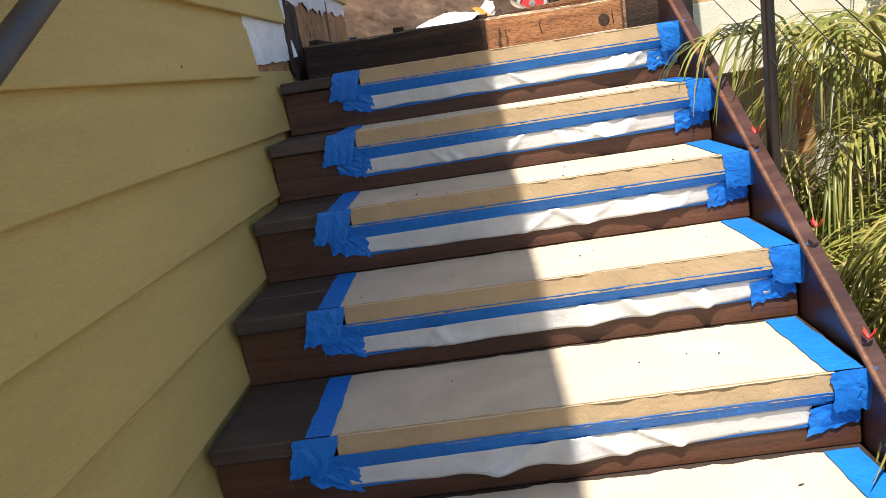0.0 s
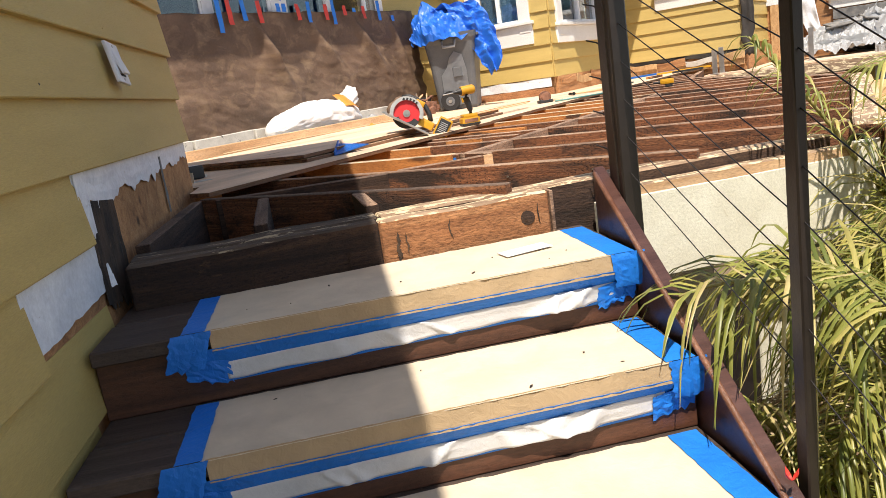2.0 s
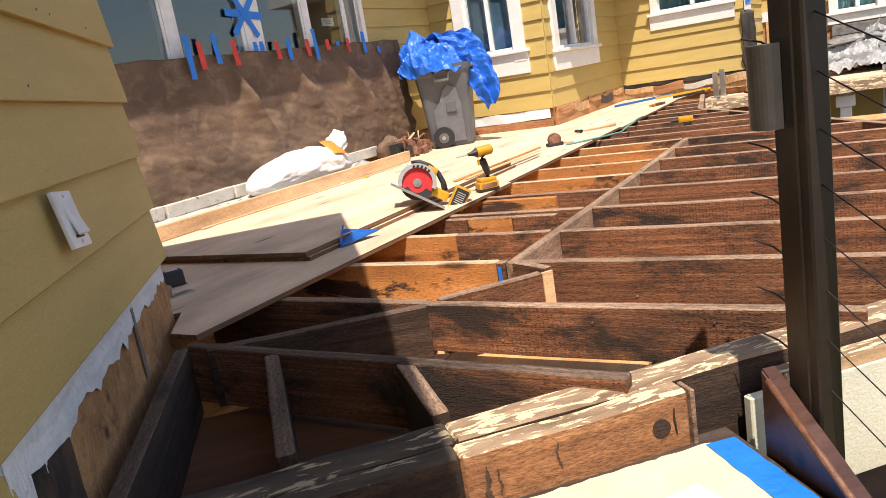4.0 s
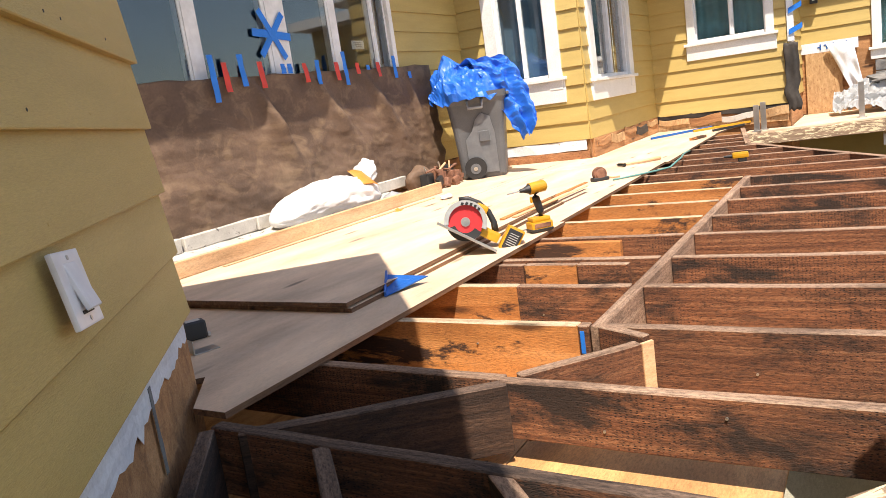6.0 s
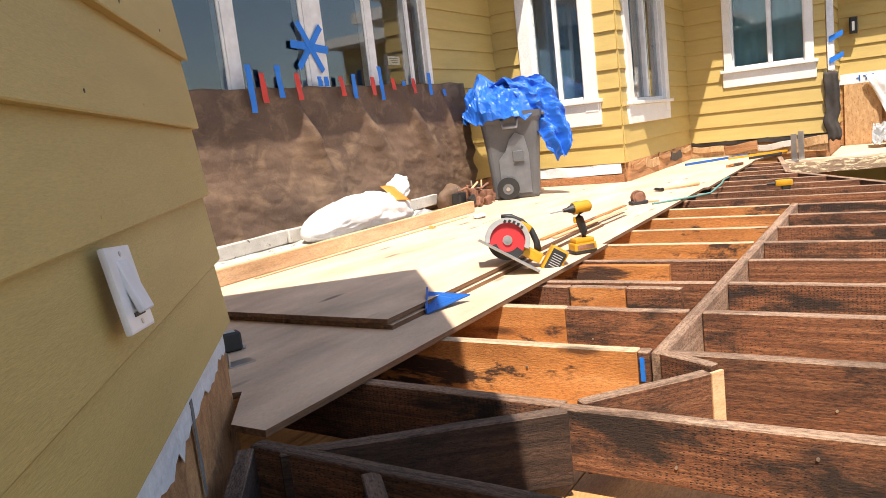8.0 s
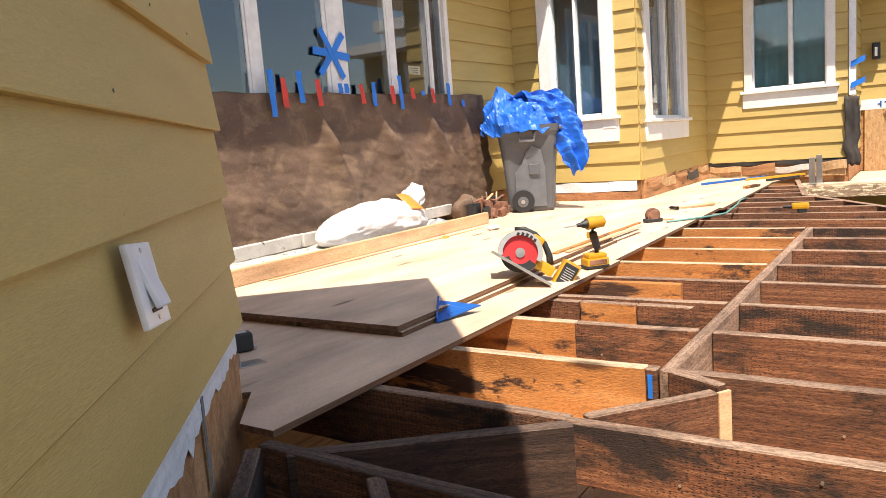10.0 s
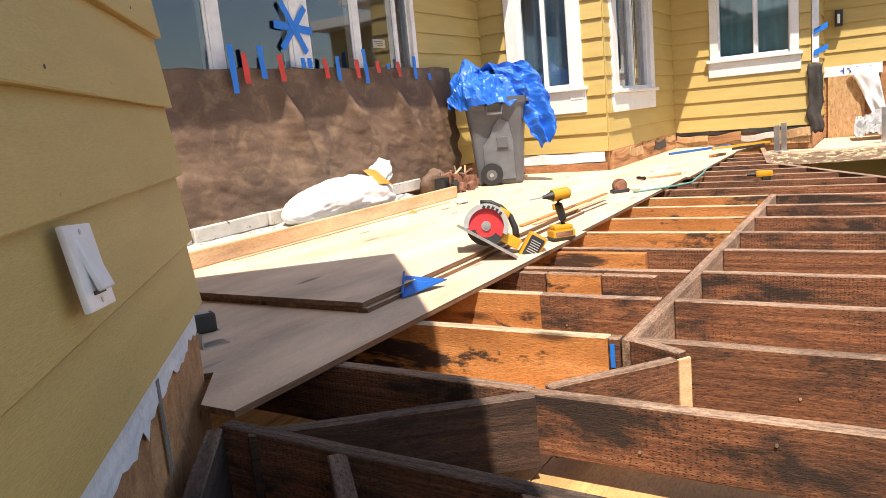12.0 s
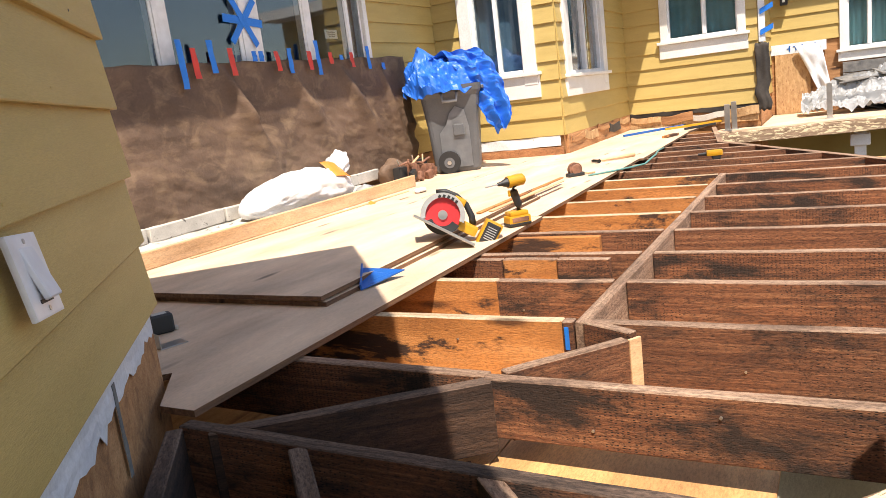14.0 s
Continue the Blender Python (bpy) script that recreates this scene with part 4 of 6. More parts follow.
for ang in (0, 52, 128):
    bm = bmesh.new()
    ln = 0.40 if ang else 0.39
    surf(bm, lambda s, t: Vector(((s - 0.5) * ln * math.cos(radians(ang)) - (t - 0.5) * 0.048 * math.sin(radians(ang)), -0.002 * ang / 50 + 0.002 * noise.noise((s * 5, t, ang)), (s - 0.5) * ln * math.sin(radians(ang)) + (t - 0.5) * 0.055 * math.cos(radians(ang)))), 14, 3, 0.0006)
    part("tape_strip", bm, M_TAPE, star)
bm = bmesh.new()
box(bm, (0, 0, 0), (0.17, 0.004, 0.07), 0.001)
q = tagged(part("window_notice", bm, M_WRAP, None, "", Matrix.Translation(uv(5.13, V_A - 0.022, 1.31)) @ WINGM), "small white printed notice stuck inside the glass", "notice")
for i in range(3):
    bm = bmesh.new()
    box(bm, (0.008 * i - 0.01, 0, 0.016 - 0.016 * i), (0.12 - 0.02 * i, 0.002, 0.006))
    part("print_bar", bm, M_INK, q, "", Matrix.Translation((0, -0.004, 0)))

# ledge at the foot of the papered wall
ledge = root("wall_ledge", label="broken pale concrete ledge at the foot of the papered wall", category="ledge", kind="structure")
bm = bmesh.new()
surf(bm, lambda s, t: uv(1.3 + 3.7 * s, V_A + 0.02 + 0.50 * t, 0.085 - 0.05 * t + 0.012 * noise.noise((s * 30, t * 4, 0))), 80, 8, 0.05)
part("concrete", bm, M_CONC, ledge)
for i in range(6):
    board("block", uv(1.6 + 0.62 * i, V_A + 0.10, 0.16 + 0.006 * (i % 2)), uv(2.2 + 0.62 * i, V_A + 0.10, 0.16 + 0.004 * (i % 3)), 0.1, 0.09, M_CONC, ledge, "", 0.006)
# strips of bare sheathing and torn wrap under the yellow boards
base = root("wall_base", label="exposed sheathing and torn wrap along the wall foot", category="wall base", kind="structure")
board("base_board", uv(U_B - 0.012, -1.84, 0.095), uv(U_B - 0.012, -3.0, 0.095), 0.03, 0.10, M_RIMFACE, base)
board("torn_wrap", uv(U_B - 0.012, -1.86, 0.205), uv(U_B - 0.012, -3.0, 0.195), 0.016, 0.10, M_WRAP, base, "", 0.003, None, 0.012)
board("base_board", uv(U_D - 0.02, V_C + 0.012, 0.21), uv(6.9, V_C + 0.012, 0.205), 0.03, 0.20, M_SHEATH, base, "", 0.003, None, 0.01)
board("base_board", uv(U_D - 0.016, V_E - 0.02, 0.10), uv(U_D - 0.016, -1.8, 0.10), 0.034, 0.10, M_OSB, base, "", 0.003, None, 0.01)
board("felt_strip", uv(U_D - 0.010, V_E, 0.205), uv(U_D - 0.010, -1.8, 0.205), 0.02, 0.06, M_FELT, base, "torn black felt", 0.003, None, 0.02)
for i in range(4):
    v0 = -1.78 + 0.37 * i
    board("torn_strip", uv(U_D - 0.045 - 0.004 * i, v0 + 0.37, 0.15 + 0.03 * (i % 2)), uv(U_D - 0.045, v0, 0.165 - 0.02 * (i % 3)), 0.012, 0.07 + 0.03 * (i % 2), (M_OSB, M_SHEATH, M_CONC, M_OSB)[i], base, "", 0.003, None, 0.022)
for i in range(5):
    u0 = 6.95 + 0.47 * i
    board("torn_strip", uv(u0 + 0.45, V_C + 0.036, 0.195 - 0.02 * (i % 2)), uv(u0, V_C + 0.036, 0.17 + 0.02 * (i % 3)), 0.012, 0.06 + 0.03 * (i % 2), (M_SHEATH, M_OSB, M_SHEATH, M_FELT, M_OSB)[i], base, "", 0.003, None, 0.025)
board("corner_board", uv(U_D - 0.03, V_E + 0.045, 2.36), uv(U_D - 0.0301, V_E + 0.045, 0.88), 0.07, 0.03, M_WRAP, base, "strip of white house wrap")
for i in range(3):
    board("grey_board", uv(10.96, 1.95, 0.52 - 0.14 * i), uv(10.96, 0.56, 0.52 - 0.14 * i), 0.02 + 0.006 * i, 0.13, M_SHINGLE, base, "weathered grey board", 0.003, None, 0.006)

# ---- lumber and loose strips ----
lm = board("lumber", uv(2.40, -2.56, 0.111), uv(5.10, -2.52, 0.111), 0.038, 0.089, M_LUMBER)
tagged(lm, "long pale two-by-four standing on edge on the plywood", "lumber")
for i, (a, b) in enumerate((((3.45, -1.17), (4.72, -1.135)), ((3.50, -1.12), (4.56, -1.075)), ((2.5, -2.30), (4.5, -2.22)))):
    z = 0.072 if i < 2 else 0.0705
    tagged(board("wood_strip", uv(*a, z), uv(*b, z if i == 2 else 0.070), 0.028 if i < 2 else 0.02, 0.009, M_LUMBER if i else M_NEWWOOD), "thin pale trim strip lying on the plywood", "wood strip", "loose wood strips")
tagged(board("wood_offcut", uv(7.7, -1.05, 0.045), uv(7.95, -0.98, 0.045), 0.06, 0.024, M_NEWWOOD), "short orange lumber offcut on the plywood", "offcut")


# ---- tools and site things ----
def ball(bm, c, s, m=None, n=14):
    bmesh.ops.create_uvsphere(bm, u_segments=n, v_segments=max(6, n // 2), radius=1.0, matrix=(m or Matrix()) @ Matrix.Translation(c) @ Matrix.Diagonal((*s, 1)))
    return bm


def ring(bm, r0, r1, y0, y1, n=40, a0=0.0, a1=360.0, c=(0, 0)):
    """A flat ring or arc in the xz plane, from y0 to y1 thick."""
    full = abs(a1 - a0) >= 360
    cnt = n if full else n + 1
    vs = []
    for i in range(cnt):
        a = radians(a0 + (a1 - a0) * i / n)
        d = (math.cos(a), math.sin(a))
        vs.append([bm.verts.new((c[0] + r * d[0], y, c[1] + r * d[1])) for r, y in ((r0, y0), (r1, y0), (r1, y1), (r0, y1))])
    for i in range(cnt if full else n):
        p, q_ = vs[i], vs[(i + 1) % cnt]
        for k in range(4):
            bm.faces.new((p[k], p[(k + 1) % 4], q_[(k + 1) % 4], q_[k]))
    if not full:
        bm.faces.new(vs[0])
        bm.faces.new(vs[-1][::-1])
    bmesh.ops.recalc_face_normals(bm, faces=bm.faces)
    return bm


def circular_saw(m):
    s = root("circular_saw", m, "yellow cordless circular saw with a red blade, tipped on the plywood", "circular saw")
    b = bmesh.new()
    ring(b, 0.012, 0.084, -0.006, -0.003, 48)
    part("blade", b, M_BLADE, s, "red saw blade")
    b = bmesh.new()
    cyl(b, (0, -0.014, 0), (0, 0.0, 0), 0.022, n=20)
    cyl(b, (0, -0.02, 0), (0, -0.012, 0), 0.010, n=6)
    part("arbor", b, M_STEEL, s, "steel blade bolt")
    b = bmesh.new()
    ring(b, 0.080, 0.102, -0.022, 0.02, 40, 5, 215)
    ring(b, 0.02, 0.100, 0.012, 0.024, 40, 0, 220)
    part("upper_guard", b, M_ALU, s, "cast aluminium guard", smooth=False)
    b = bmesh.new()
    ring(b, 0.052, 0.091, -0.012, 0.008, 30, 225, 352)
    part("lower_guard", b, M_TOOLBLK, s)
    b = bmesh.new()
    box(b, (0.03, -0.055, -0.062), (0.30, 0.16, 0.004), 0.001)
    box(b, (0.03, -0.134, -0.057), (0.30, 0.004, 0.012), 0.001)
    part("shoe", b, M_STEEL, s, "steel base plate")
    b = bmesh.new()
    cyl(b, (0.035, 0.02, 0.02), (0.035, 0.13, 0.02), 0.05, 0.043, n=24)
    cyl(b, (0.035, 0.13, 0.02), (0.035, 0.145, 0.02), 0.036, 0.03, n=24)
    part("motor_housing", b, M_YELLOW, s)
    b = bmesh.new()
    tube(b, [(-0.072, 0.035, 0.082), (-0.035, 0.035, 0.104), (0.02, 0.035, 0.108), (0.08, 0.035, 0.090), (0.125, 0.035, 0.055), (0.15, 0.035, 0.02)], [0.011, 0.012, 0.012, 0.014, 0.015, 0.017], 12)
    part("handle", b, M_TOOLBLK, s, "black rubber grip", smooth=True)
    b = bmesh.new()
    box(b, (0.045, 0.04, 0.085), (0.06, 0.05, 0.05), 0.012, seg=2)
    box(b, (0.13, 0.04, -0.005), (0.10, 0.062, 0.05), 0.012, seg=2)
    part("body_shell", b, M_YELLOW, s, "yellow plastic shell")
    b = bmesh.new()
    box(b, (0.235, 0.03, 0.015), (0.085, 0.085, 0.125), 0.012, seg=2)
    bt = part("battery", b, M_YELLOW, s, "yellow and black battery pack")
    b = bmesh.new()
    box(b, (0.235, -0.016, 0.015), (0.066, 0.006, 0.10), 0.004)
    part("battery_label", b, M_TOOLBLK, bt)
    b = bmesh.new()
    for i in range(6):
        box(b, (0.235, -0.0205, -0.012 + 0.011 * i), (0.045, 0.002, 0.004))
    part("print_bars", b, M_ALU, bt)
    b = bmesh.new()
    for i in range(5):
        a = radians(70 + i * 14)
        box(b, (0.086 * math.cos(a), -0.0235, 0.086 * math.sin(a)), (0.012, 0.002, 0.014))
    part("print_bars", b, M_TOOLBLK, s)
    return s


circular_saw(Matrix.Translation((1.085, 2.90, 0.162)) @ Matrix.Rotation(radians(-14), 4, "Z") @ Matrix.Rotation(radians(33), 4, "Y") @ Matrix.Rotation(radians(-8), 4, "X"))


def impact_driver(m):
    d = root("impact_driver", m, "yellow and black cordless driver standing on its battery", "power drill")
    b = bmesh.new()
    box(b, (0.0, 0, 0.028), (0.118, 0.075, 0.05), 0.010, seg=2)
    bt = part("battery", b, M_YELLOW, d, "yellow and black battery pack")
    b = bmesh.new()
    box(b, (0.0, 0, 0.012), (0.122, 0.078, 0.02), 0.006)
    part("battery_base", b, M_TOOLBLK, bt)
    b = bmesh.new()
    box(b, (0, -0.0385, 0.034), (0.09, 0.003, 0.022), 0.001)
    part("battery_label", b, M_LEATHER, bt)
    b = bmesh.new()
    box(b, (0.0, 0, 0.063), (0.10, 0.068, 0.024), 0.009, seg=2)
    part("foot_shell", b, M_YELLOW, d)
    b = bmesh.new()
    tube(b, [(0.012, 0, 0.066), (0.014, 0, 0.10), (0.004, 0, 0.14), (-0.008, 0, 0.175), (-0.006, 0, 0.20)], [0.019, 0.018, 0.02, 0.022, 0.024], 14)
    part("grip", b, M_TOOLBLK, d, "black rubber grip", smooth=True)
    b = bmesh.new()
    box(b, (-0.030, 0, 0.165), (0.012, 0.016, 0.032), 0.004)
    part("trigger", b, M_YELLOW, d)
    b = bmesh.new()
    cyl(b, (-0.035, 0, 0.22), (0.048, 0, 0.226), 0.030, 0.029, 24)
    cyl(b, (0.048, 0, 0.226), (0.058, 0, 0.227), 0.029, 0.02, 24)
    part("motor_housing", b, M_YELLOW, d, "yellow motor housing", smooth=False)
    b = bmesh.new()
    cyl(b, (-0.060, 0, 0.219), (-0.035, 0, 0.22), 0.015, 0.024, 20)
    cyl(b, (-0.086, 0, 0.218), (-0.060, 0, 0.219), 0.009, 0.013, 16)
    part("nose", b, M_TOOLBLK, d)
    b = bmesh.new()
    cyl(b, (-0.155, 0, 0.214), (-0.086, 0, 0.218), 0.0035, 0.0035, 8)
    part("bit", b, M_STEEL, d, "steel driver bit")
    return d


impact_driver(Matrix.Translation((1.50, 3.085, 0.022)) @ Matrix.Rotation(radians(8), 4, "Z"))


def sander(m):
    d = root("power_tool", m, "small yellow power tool lying across the joists", "power tool")
    b = bmesh.new()
    box(b, (0, 0, 0.035), (0.17, 0.075, 0.065), 0.022, seg=2)
    part("body", b, M_YELLOW, d)
    b = bmesh.new()
    box(b, (0.02, 0, -0.012), (0.09, 0.06, 0.05), 0.008)
    part("battery", b, M_TOOLBLK, d, "black battery pack")
    b = bmesh.new()
    cyl(b, (-0.17, 0, 0.03), (-0.08, 0, 0.03), 0.012, 0.02, 12)
    part("nose", b, M_TOOLBLK, d)
    return d


sander(Matrix.Translation(uv(5.75, -0.30, 0.026)) @ Matrix.Rotation(radians(-25), 4, "Z") @ Matrix.Scale(0.68, 4))


def hammer(m):
    d = root("hammer", m, "claw hammer with a pale wooden handle lying on the plywood", "hammer")
    b = bmesh.new()
    tube(b, [(0.0, 0, 0.018), (0.10, 0, 0.017), (0.25, 0, 0.017), (0.37, 0, 0.018)], [0.011, 0.011, 0.013, 0.016], 10)
    part("handle", b, M_LUMBER, d, smooth=True)
    b = bmesh.new()
    tube(b, [(-0.012, -0.06, 0.018), (-0.012, -0.03, 0.018), (-0.012, 0.03, 0.018), (-0.004, 0.075, 0.014)], [0.016, 0.012, 0.013, 0.004], 10)
    part("head", b, M_DARKMETAL, d)
    return d


hammer(Matrix.Translation((2.93, 5.25, 0.020)) @ Matrix.Rotation(radians(8), 4, "Z"))


def trim_router(m):
    d = root("chalk_reel", m, "dark metal chalk reel with its cord end on the plywood", "chalk reel")
    b = bmesh.new()
    cyl(b, (0, -0.02, 0.05), (0, 0.02, 0.05), 0.05, n=28)
    cyl(b, (0, -0.028, 0.05), (0, -0.02, 0.05), 0.034, 0.04, 24)
    part("case", b, M_LEATHER, d)
    b = bmesh.new()
    box(b, (0, 0, 0.014), (0.13, 0.06, 0.028), 0.006)
    part("foot", b, M_TOOLBLK, d)
    b = bmesh.new()
    tube(b, [(0.06, 0, 0.018), (0.11, 0.004, 0.008), (0.16, -0.004, 0.008)], 0.006, 8)
    part("cord_end", b, M_LUMBER, d)
    return d


trim_router(Matrix.Translation((2.47, 4.62, 0.020)) @ Matrix.Rotation(radians(5), 4, "Z"))

# speed square leaning at the corner of the stack
sq = root("speed_square", Matrix.Translation((0.612, 2.30, 0.0215)), "blue anodised triangular speed square leaning on the stacked plywood", "speed square")
tri_o = [Vector((0, 0, 0)), Vector((0.033, 0.165, 0.047)), Vector((0.19, 0.11, 0.024))]
tri_n = (tri_o[1] - tri_o[0]).cross(tri_o[2] - tri_o[0]).normalized()
tri_n *= math.copysign(0.005, tri_n.z)
bm = bmesh.new()
lo3 = [bm.verts.new(q) for q in tri_o]
hi3 = [bm.verts.new(q + tri_n) for q in tri_o]
bm.faces.new(lo3[::-1])
bm.faces.new(hi3)
for k in range(3):
    bm.faces.new((lo3[k], lo3[(k + 1) % 3], hi3[(k + 1) % 3], hi3[k]))
bmesh.ops.recalc_face_normals(bm, faces=bm.faces)
part("plate", bm, M_SQUARE, sq)
board("fence", tri_o[0] + Vector((0, 0, 0.022)), tri_o[1] + Vector((0, 0, 0.022)), 0.008, 0.022, M_SQUARE, sq, "", 0.001)
c0 = (tri_o[0] + tri_o[1] + tri_o[2]) / 3
for k in range(3):
    board("crossbar", c0 + (tri_o[k] - c0) * 0.55 + Vector((0, 0, 0.0055)), c0 + (tri_o[(k + 1) % 3] - c0) * 0.35 + Vector((0, 0, 0.0055)), 0.010, 0.005, M_SQUARE, sq, "", 0.001)

# tape measure and putty knife by the house corner
tm = root("tape_measure", Matrix.Translation((-0.085, 2.20, 0.0205)) @ Matrix.Rotation(radians(20), 4, "Z"), "black tape measure lying on the plywood", "tape measure")
bm = bmesh.new()
box(bm, (0, 0, 0.034), (0.085, 0.05, 0.068), 0.018, seg=3)
part("case", bm, M_TOOLBLK, tm)
bm = bmesh.new()
box(bm, (0.0, 0, 0.067), (0.05, 0.028, 0.006), 0.002)
part("label_plate", bm, M_ALU, tm)
bm = bmesh.new()
box(bm, (0.048, 0, 0.008), (0.012, 0.025, 0.014), 0.002)
part("hook", bm, M_STEEL, tm)
jh = root("joist_bracket", Matrix.Translation((-0.035, 2.03, 0.0205)) @ Matrix.Rotation(radians(30), 4, "Z"), "small galvanised steel bracket on the plywood", "bracket")
bm = bmesh.new()
box(bm, (0, 0, 0.002), (0.09, 0.06, 0.003), 0.0005)
part("flange", bm, M_STEEL, jh)
bm = bmesh.new()
box(bm, (-0.043, 0, 0.026), (0.003, 0.06, 0.045), 0.0005)
part("flange", bm, M_STEEL, jh)

# levels and bars along the far wall
for a, b, mt, lb in (((8.30, -1.62), (9.15, -1.12), M_SQUARE, "long blue spirit level lying by the wall"), ((8.75, -1.25), (9.35, -0.72), M_YELLOW, "yellow level lying by the wall"), ((8.55, -1.0), (8.95, -0.75), M_TOOLBLK, "dark hand tool lying by the wall")):
    lv = root("spirit_level" if mt is not M_TOOLBLK else "pry_bar", label=lb, category="level" if mt is not M_TOOLBLK else "pry bar")
    board("beam", uv(*a, 0.046), uv(*b, 0.046), 0.02, 0.024, mt, lv, "", 0.002)
    board("end_cap", uv(*b, 0.047), uv(b[0] + 0.02, b[1] + 0.018, 0.047), 0.022, 0.026, M_TOOLBLK, lv, "", 0.003)
bm = bmesh.new()
tube(bm, [uv(5.05 + 0.16 * i, -1.05 + 0.14 * math.sin(i * 0.55) + 0.05 * i, 0.028 + (0.03 if i > 3 else 0)) for i in range(9)], 0.007, 8)
tagged(part("air_hose", bm, M_HOSE, smooth=True), "thin green air hose lying over the plywood edge", "hose")


# ---- white sack ----
def sack(m):
    s = root("cement_sack", m, "bulging white woven sack with orange and blue print", "sack")
    b = bmesh.new()

    def fn(p, q_):
        a = p * 2 * math.pi
        t = q_ * 2 - 1
        w = (1 - abs(t) ** 3.2) ** 0.5
        x = 0.50 * t
        w *= 0.86 + 0.16 * t
        y = 0.20 * w * math.cos(a)
        zz = 0.155 * w * math.sin(a) * (1 if math.sin(a) > 0 else 0.8)
        k = 1 + 0.16 * noise.noise((x * 5, math.cos(a) * 2, math.sin(a) * 2)) + 0.07 * (1 - 2 * abs(noise.noise((x * 11, math.cos(a) * 4, math.sin(a) * 4)))) + 0.03 * noise.noise((x * 26, math.cos(a) * 11, math.sin(a) * 11))
        return Vector((x, y * k, max(-0.11, zz * k) + 0.03 * math.cos(t * 2.2)))

    surf(b, fn, 72, 60)
    bmesh.ops.remove_doubles(b, verts=b.verts, dist=0.0005)
    part("sack_body", b, M_BAG, s, smooth=True)
    b = bmesh.new()

    def neck(p, q_):
        a = p * 2 * math.pi
        r = 0.05 + 0.065 * q_ + 0.010 * q_ * math.sin(a * 9) + 0.045 * q_ * noise.noise((math.cos(a) * 2.2, math.sin(a) * 2.2, q_ * 3))
        return Vector((0.37 + 0.16 * q_ * 0.6, 0.0 + r * 0.8 * math.cos(a), 0.06 + 0.12 * q_ + r * 0.62 * math.sin(a)))

    surf(b, neck, 48, 8, 0.002)
    part("sack_neck", b, M_BAG, s, "gathered open neck", smooth=True)
    b = bmesh.new()
    surf(b, lambda p, q_: Vector((0.22 + 0.15 * p, -0.165 + 0.13 * q_ - 0.02 * math.sin(p * 3), 0.10 + 0.10 * q_ - 0.03 * p * p + 0.008 * noise.noise((p * 6, q_ * 6, 1)))), 12, 10, 0.003)
    part("orange_print", b, M_ORANGE, s, "orange printed patch", smooth=True)
    b = bmesh.new()
    for i in range(9):
        box(b, (-0.24 + 0.035 * i, -0.216 + 0.002 * abs(i - 4), -0.045 + 0.003 * (i % 3)), (0.02, 0.004, 0.022))
    part("print_bars", b, M_INK, s)
    return s


sack(Matrix.Translation(uv(3.98, -2.80, 0.138)) @ WINGM @ Matrix.Scale(1.06, 4) @ Matrix.Rotation(radians(-4), 4, "Z"))


